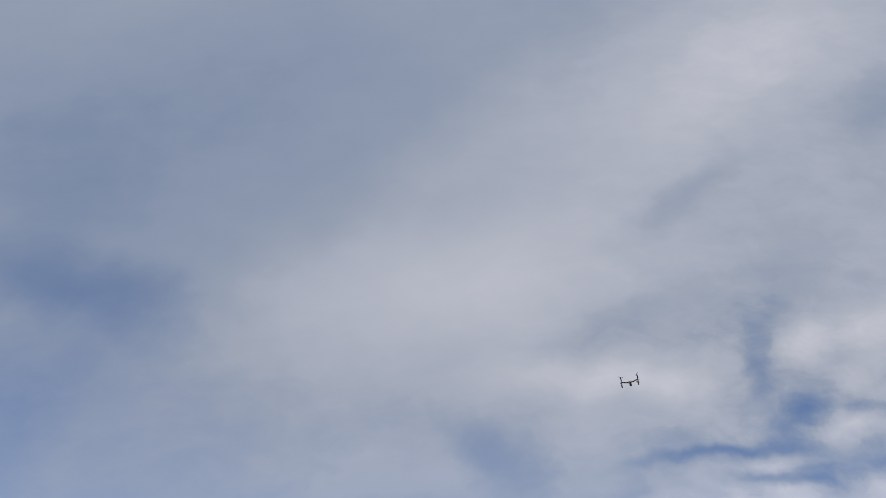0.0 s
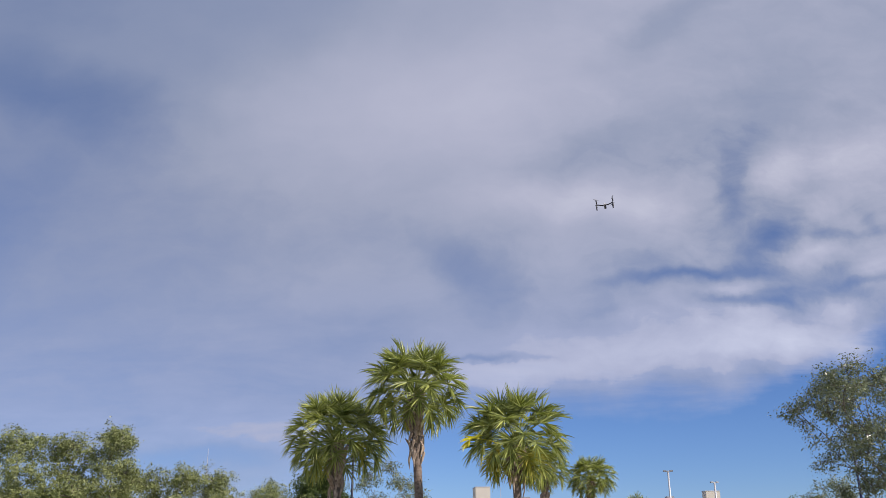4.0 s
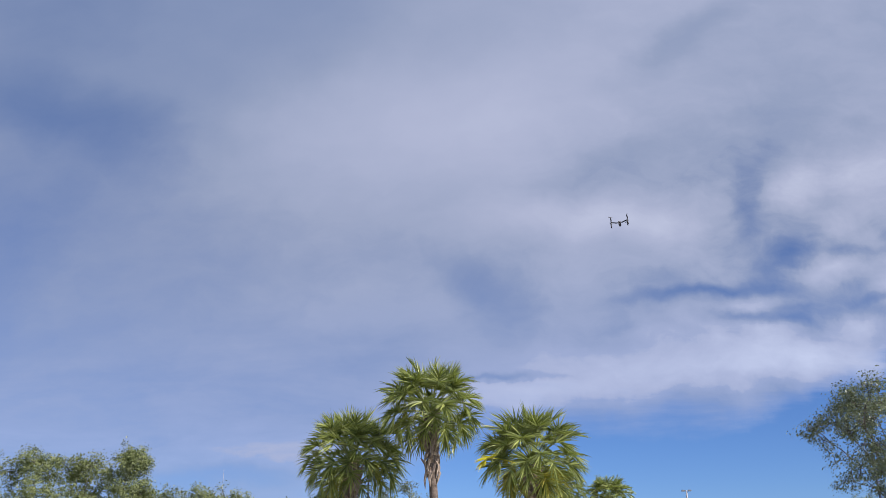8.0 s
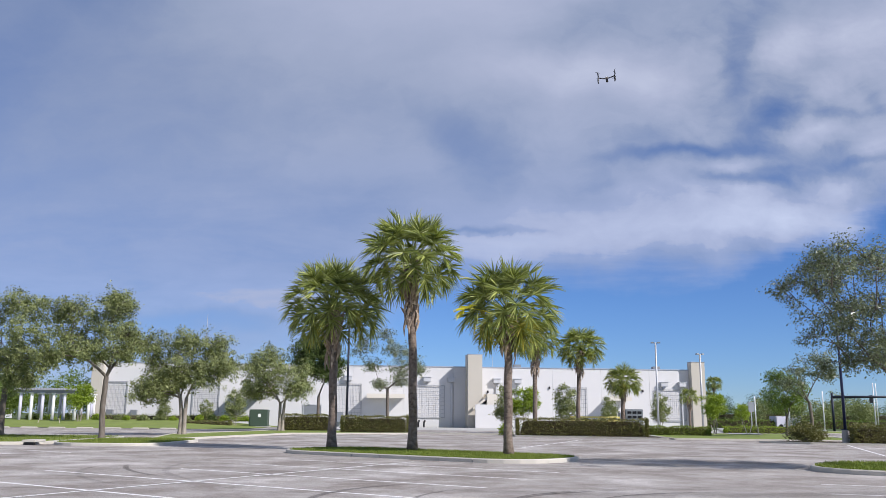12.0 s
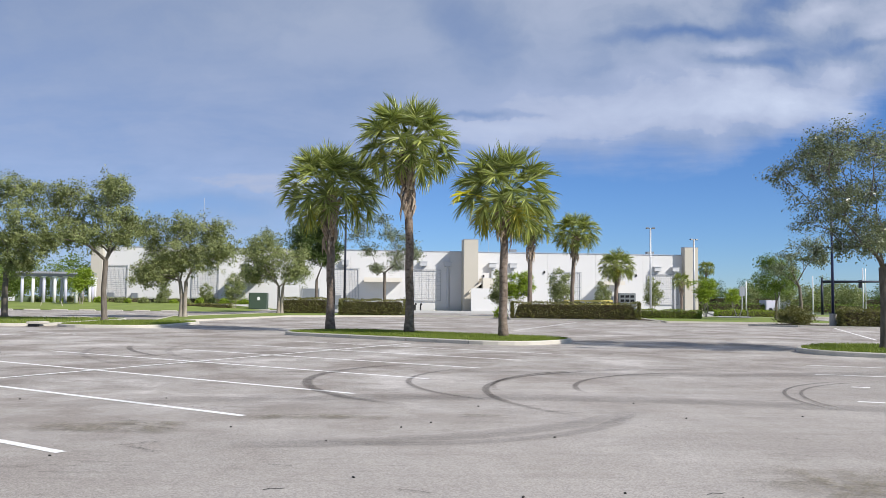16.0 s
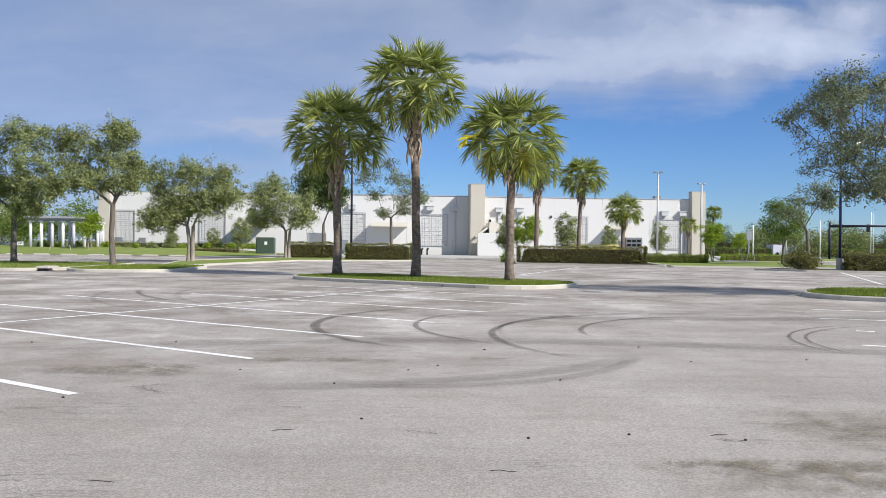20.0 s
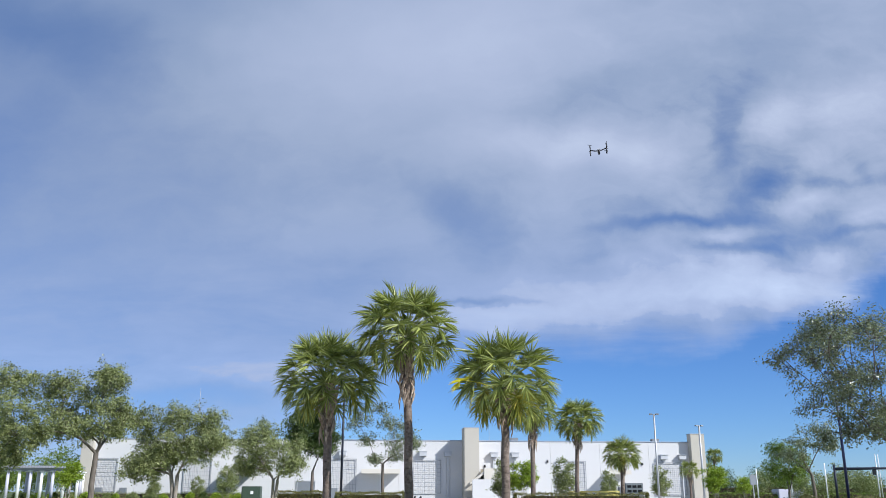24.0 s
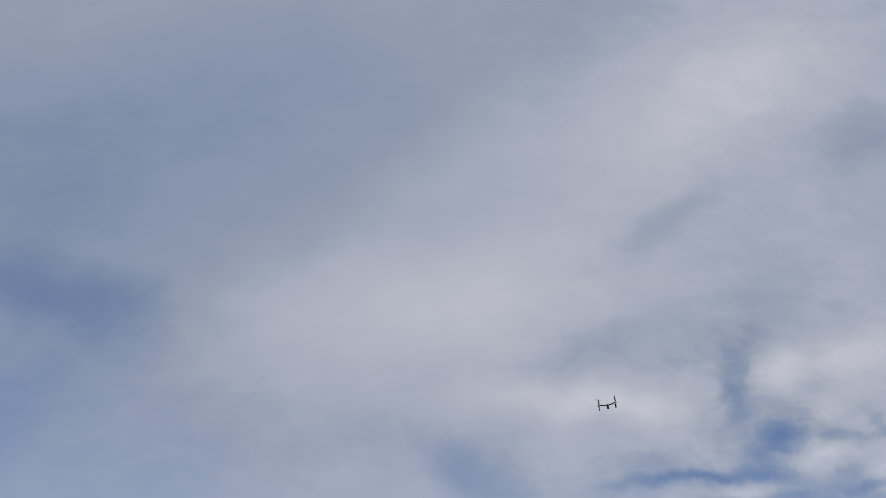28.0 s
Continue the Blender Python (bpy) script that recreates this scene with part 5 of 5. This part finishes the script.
tree(lobed_tree(62, 1.6, ((0.0, 4.9, 1.3, 0.8), (-1.2, 3.8, 1.0, 0.9), (1.2, 4.0, 1.1, 0.8), (0.2, 3.0, 1.3, 0.8), (-0.6, 5.6, 0.8, 0.5)),
                GREEN, OAK_BARK, 0.10, 0.12, deep=1.4, sprays=50, per=16, tuft=0.2), 34.0, 85, 0.10, 0, "low green tree behind the open-crowned one")

YOUNG = tree_meshes(67, 4.6, 2.6, 1.2, LIME, PALE_BARK, 3600, 0.12, 0.06, 2, 0.26)
YOUNG_DARK = tree_meshes(71, 4.8, 2.6, 0.7, OAK, PALE_BARK, 3600, 0.12, 0.06, 2, 0.30)
for m, x, y, turn, k, label in (
        (YOUNG, 8.5, 87, 0, 1.05, "young tree with bright yellow-green leaves"), (YOUNG_DARK, 6.7, 88, 40, 0.95, "thin grey-green young tree by the wall"),
        (YOUNG_DARK, 14.2, 97, 90, 1.05, "bushy young tree before the trellis"), (YOUNG_DARK, 19.6, 100, 20, 0.8, "small green tree against the white wall"),
        (YOUNG_DARK, 27.6, 108, 55, 0.95, "thin young tree by the trellis"), (YOUNG, 27.9, 88, 30, 0.95, "staked young tree with yellow-green leaves"),
        (YOUNG, 42.6, 122, 80, 0.85, "staked young tree on the lawn"), (YOUNG_DARK, -26.2, 110, 10, 0.95, "thin young tree beside the transformer box"),
        (YOUNG, -45.6, 109, 60, 1.2, "young leafy tree beside the pergola"), (YOUNG_DARK, -32.0, 118, 130, 0.7, "sapling before the wall trellis"),
        (YOUNG_DARK, -37.5, 117, 70, 0.75, "sapling in the bed by the wall")):
    tree(m, x, y, 0.06, turn, label, k, "young_tree", "young trees")
# timber stakes that prop two saplings
for x, y, d in ((25.4, 84.2, 1), (26.6, 84.2, -1), (30.8, 87, -1), (31.0, 87, 1), (31.9, 87, 0), (-48.0, 103, 1), (-45.2, 103, -1)):
    ob = part("tree_stake", Soup().tube([(0, 0, 0), (0.28 * d, 0, 0.9)], [0.045, 0.04], 6), STAKE, at=pose(x, y, 0.08))
    tagged(ob, "pale leaning timber stake propping a sapling", "stake", "sapling stakes")


# ---- hedges and shrubs ----
def hedge(at, long, deep, tall, label, seed, count=9000, mat=None, name="hedge", size=0.07):
    h = thing(name, at, label, name, "clipped hedges")
    nr = np.random.default_rng(seed)
    part("core", Soup().box((0, 0, tall * 0.46), (long * 0.96, deep * 0.82, tall * 0.86), 0, 0.94), MULCH, h, bevel=0.12)
    p = nr.uniform(-0.5, 0.5, (count, 3))
    face = nr.integers(0, 5, count)
    for f, (axis, v) in enumerate(((1, -0.5), (1, -0.5), (2, 0.5), (0, 0.5), (0, -0.5))):
        p[face == f, axis] = v
    p = p * (long, deep, tall)
    lump = np.sin(p[:, 0] * 2.3 + seed) * 0.05 + np.sin(p[:, 0] * 5.1) * 0.03
    p[:, 2] += lump * (p[:, 2] > 0) + tall / 2
    p += nr.normal(0, 0.05, p.shape)
    part("foliage", Soup().quads(leaf_cloud(nr, p, 0.03, 1, size)), mat or HEDGE, h)
    return h


hedge(pose(-6.0, 79.2, 0.10, 0, 0, -3), 6.0, 1.4, 1.42, "clipped dark hedge with reddish leaves", 1, 8000)
hedge(pose(-13.4, 86.4, 0.10, 0, 0, -3), 4.8, 1.4, 1.5, "short clipped dark hedge below an oak", 11, 6000)
hedge(pose(11.9, 73.2, 0.10, 0, 0, -8), 10.8, 1.5, 1.36, "clipped dark green hedge before the palms", 2, 12000)
hedge(pose(31.2, 56.6, 0.10, 0, 0, -12), 7.9, 1.4, 1.15, "clipped dark hedge in a mulch bed", 3, 9000)
def shrub(x, y, z, wide, tall, label, seed, mat, count=3500, size=0.07):
    nr, rd = np.random.default_rng(seed), random.Random(seed)
    ob = thing("shrub", pose(x, y, z), label, "shrub", "shrubs")
    tips, wood = [], Soup()
    for k in range(60):
        v = Vector((rd.gauss(0, 1), rd.gauss(0, 1), abs(rd.gauss(0, 1)))).normalized() * rd.uniform(0.6, 1.05)
        t = (v.x * wide / 2, v.y * wide / 2, 0.1 + v.z * tall * 0.9)
        tips.append(t)
        if k % 4 == 0:
            wood.tube([(0, 0, 0), (t[0] * 0.5, t[1] * 0.5, t[2] * 0.6), t], [0.03, 0.02, 0.008], 4, False)
    part("branches", wood, OAK_BARK, ob)
    part("foliage", Soup().quads(leaf_cloud(nr, tips, wide * 0.09, count // 60, size)), mat, ob)
    return ob


shrub(25.4, 60.4, 0.10, 2.5, 1.25, "rounded dark shrub in the mulch bed", 4, HEDGE, 6000)
for k in range(26):
    shrub(-54 + k * 1.15 + rng.uniform(-0.6, 0.6), 114.5 + k * 0.08 + rng.uniform(-1, 1), 0.66, rng.uniform(0.8, 1.5), rng.uniform(0.5, 0.9), "small leafy shrub planted before the white wall", 100 + k, rng.choice((OAK, LIME, OAK_DARK)), 900, 0.1)
hedge(pose(21.2, 80, 0.10, 0, 0, -4), 7.0, 1.4, 0.75, "low loose green hedge along the lawn", 5, 6000, BLADE)
hedge(pose(35.0, 94, 0.05, 0, 0, -4), 8.0, 1.6, 0.75, "low green border planting by the road", 6, 4000, LIME)
hedge(pose(-38, 119, 0.7, 0, 0, 4), 26, 1.0, 0.7, "row of low shrubs at the foot of the wall", 7, 7000, OAK)
hedge(pose(-29.5, 109.0, 0.05, 0, 0, 2), 6, 1.0, 0.7, "low dark shrubs around the transformer", 8, 3500)
shrub(5.6, 75.5, 0.0, 1.2, 1.0, "small yellow-green shrub at the end of the hedge", 9, LIME, 1500)

# ---- far woods ----
def woods(x0, x1, y0, y1, count, low, high, seed, mat, label):
    rd, nr = random.Random(seed), np.random.default_rng(seed)
    tips = []
    for i in range(count):
        x, y, t = rd.uniform(x0, x1), rd.uniform(y0, y1), rd.uniform(low, high)
        for k in range(34):
            v = Vector((rd.gauss(0, 1), rd.gauss(0, 1), rd.gauss(0, 1))).normalized() * rd.uniform(0.3, 1)
            tips.append((x + v.x * t * 0.36, y + v.y * t * 0.36, t * 0.56 + v.z * t * 0.42))
    s = Soup().quads(leaf_cloud(nr, tips, 0.5, 34, 0.19))
    tagged(part("far_trees", s, mat), label, "trees", kind="stuff")


woods(55, 140, 190, 240, 42, 4.5, 8.0, 81, WOODS, "belt of green trees along the far road")
woods(40, 62, 165, 185, 9, 4.0, 6.5, 82, LIME, "bright green young trees beyond the road")
woods(60, 90, 140, 170, 9, 4.5, 7.5, 84, OAK, "green trees beside the far road")
woods(-82, -52.5, 120, 138, 20, 5.5, 8.8, 83, GREEN, "bright leafy trees behind the pergola")
woods(-100, -56, 118, 140, 12, 6.0, 9.0, 86, OAK, "dense trees beyond the lawn")
woods(-220, 220, 300, 380, 90, 6, 11, 85, WOODS, "distant line of woods at the horizon")

hedge(pose(68, 158, 0.0, 0, 0, 2), 52, 2.0, 1.5, "long low hedge along the far road", 12, 9000, GREEN, size=0.16)
hedge(pose(78, 186, 0.0, 0, 0, 2), 80, 3.0, 3.0, "tall unclipped hedge before the far trees", 13, 12000, WOODS, size=0.24)

# ---- the drone, hovering ----
drone = thing("camera_drone", pose(5.91, 29.02, 13.72, -12, -6, -10), "black and white camera drone hovering in the sky", "drone")
part("body", Soup().box((0, 0, 0.0), (0.10, 0.24, 0.08), 0, 0.8), SILVER, drone, "silver-white shell", bevel=0.02)
part("spar", Soup().tube([(-0.30, 0, 0.06), (-0.12, 0, 0.0), (0, 0, -0.01), (0.12, 0, 0.0), (0.30, 0, 0.06)], [0.022] * 5, 8), BLACK, drone)
for sx in (-1, 1):
    boom = part("boom", Soup().tube([(sx * 0.30, -0.22, 0.05), (sx * 0.30, 0.22, 0.05)], [0.016, 0.016], 8), BLACK, drone)
    part("leg", Soup().tube([(sx * 0.30, 0, 0.05), (sx * 0.31, 0, -0.12)], [0.022, 0.016], 8), BLACK, drone)
    for sy in (-1, 1):
        part("rotor_pod", Soup().tube([(sx * 0.30, sy * 0.22, -0.03), (sx * 0.30, sy * 0.22, 0.13)], [0.024, 0.020], 10), BLACK, boom)
        a = rng.uniform(0, 3)
        part("propeller", Soup().box((sx * 0.30, sy * 0.22, 0.14), (0.20, 0.020, 0.006), a), BLACK, boom)
gimbal = part("gimbal", Soup().box((0, -0.05, -0.08), (0.04, 0.06, 0.08)), BLACK, drone)
part("lens_barrel", Soup().tube([(0, -0.12, -0.14), (0, 0.0, -0.14)], [0.035, 0.045], 12), BLACK, gimbal)
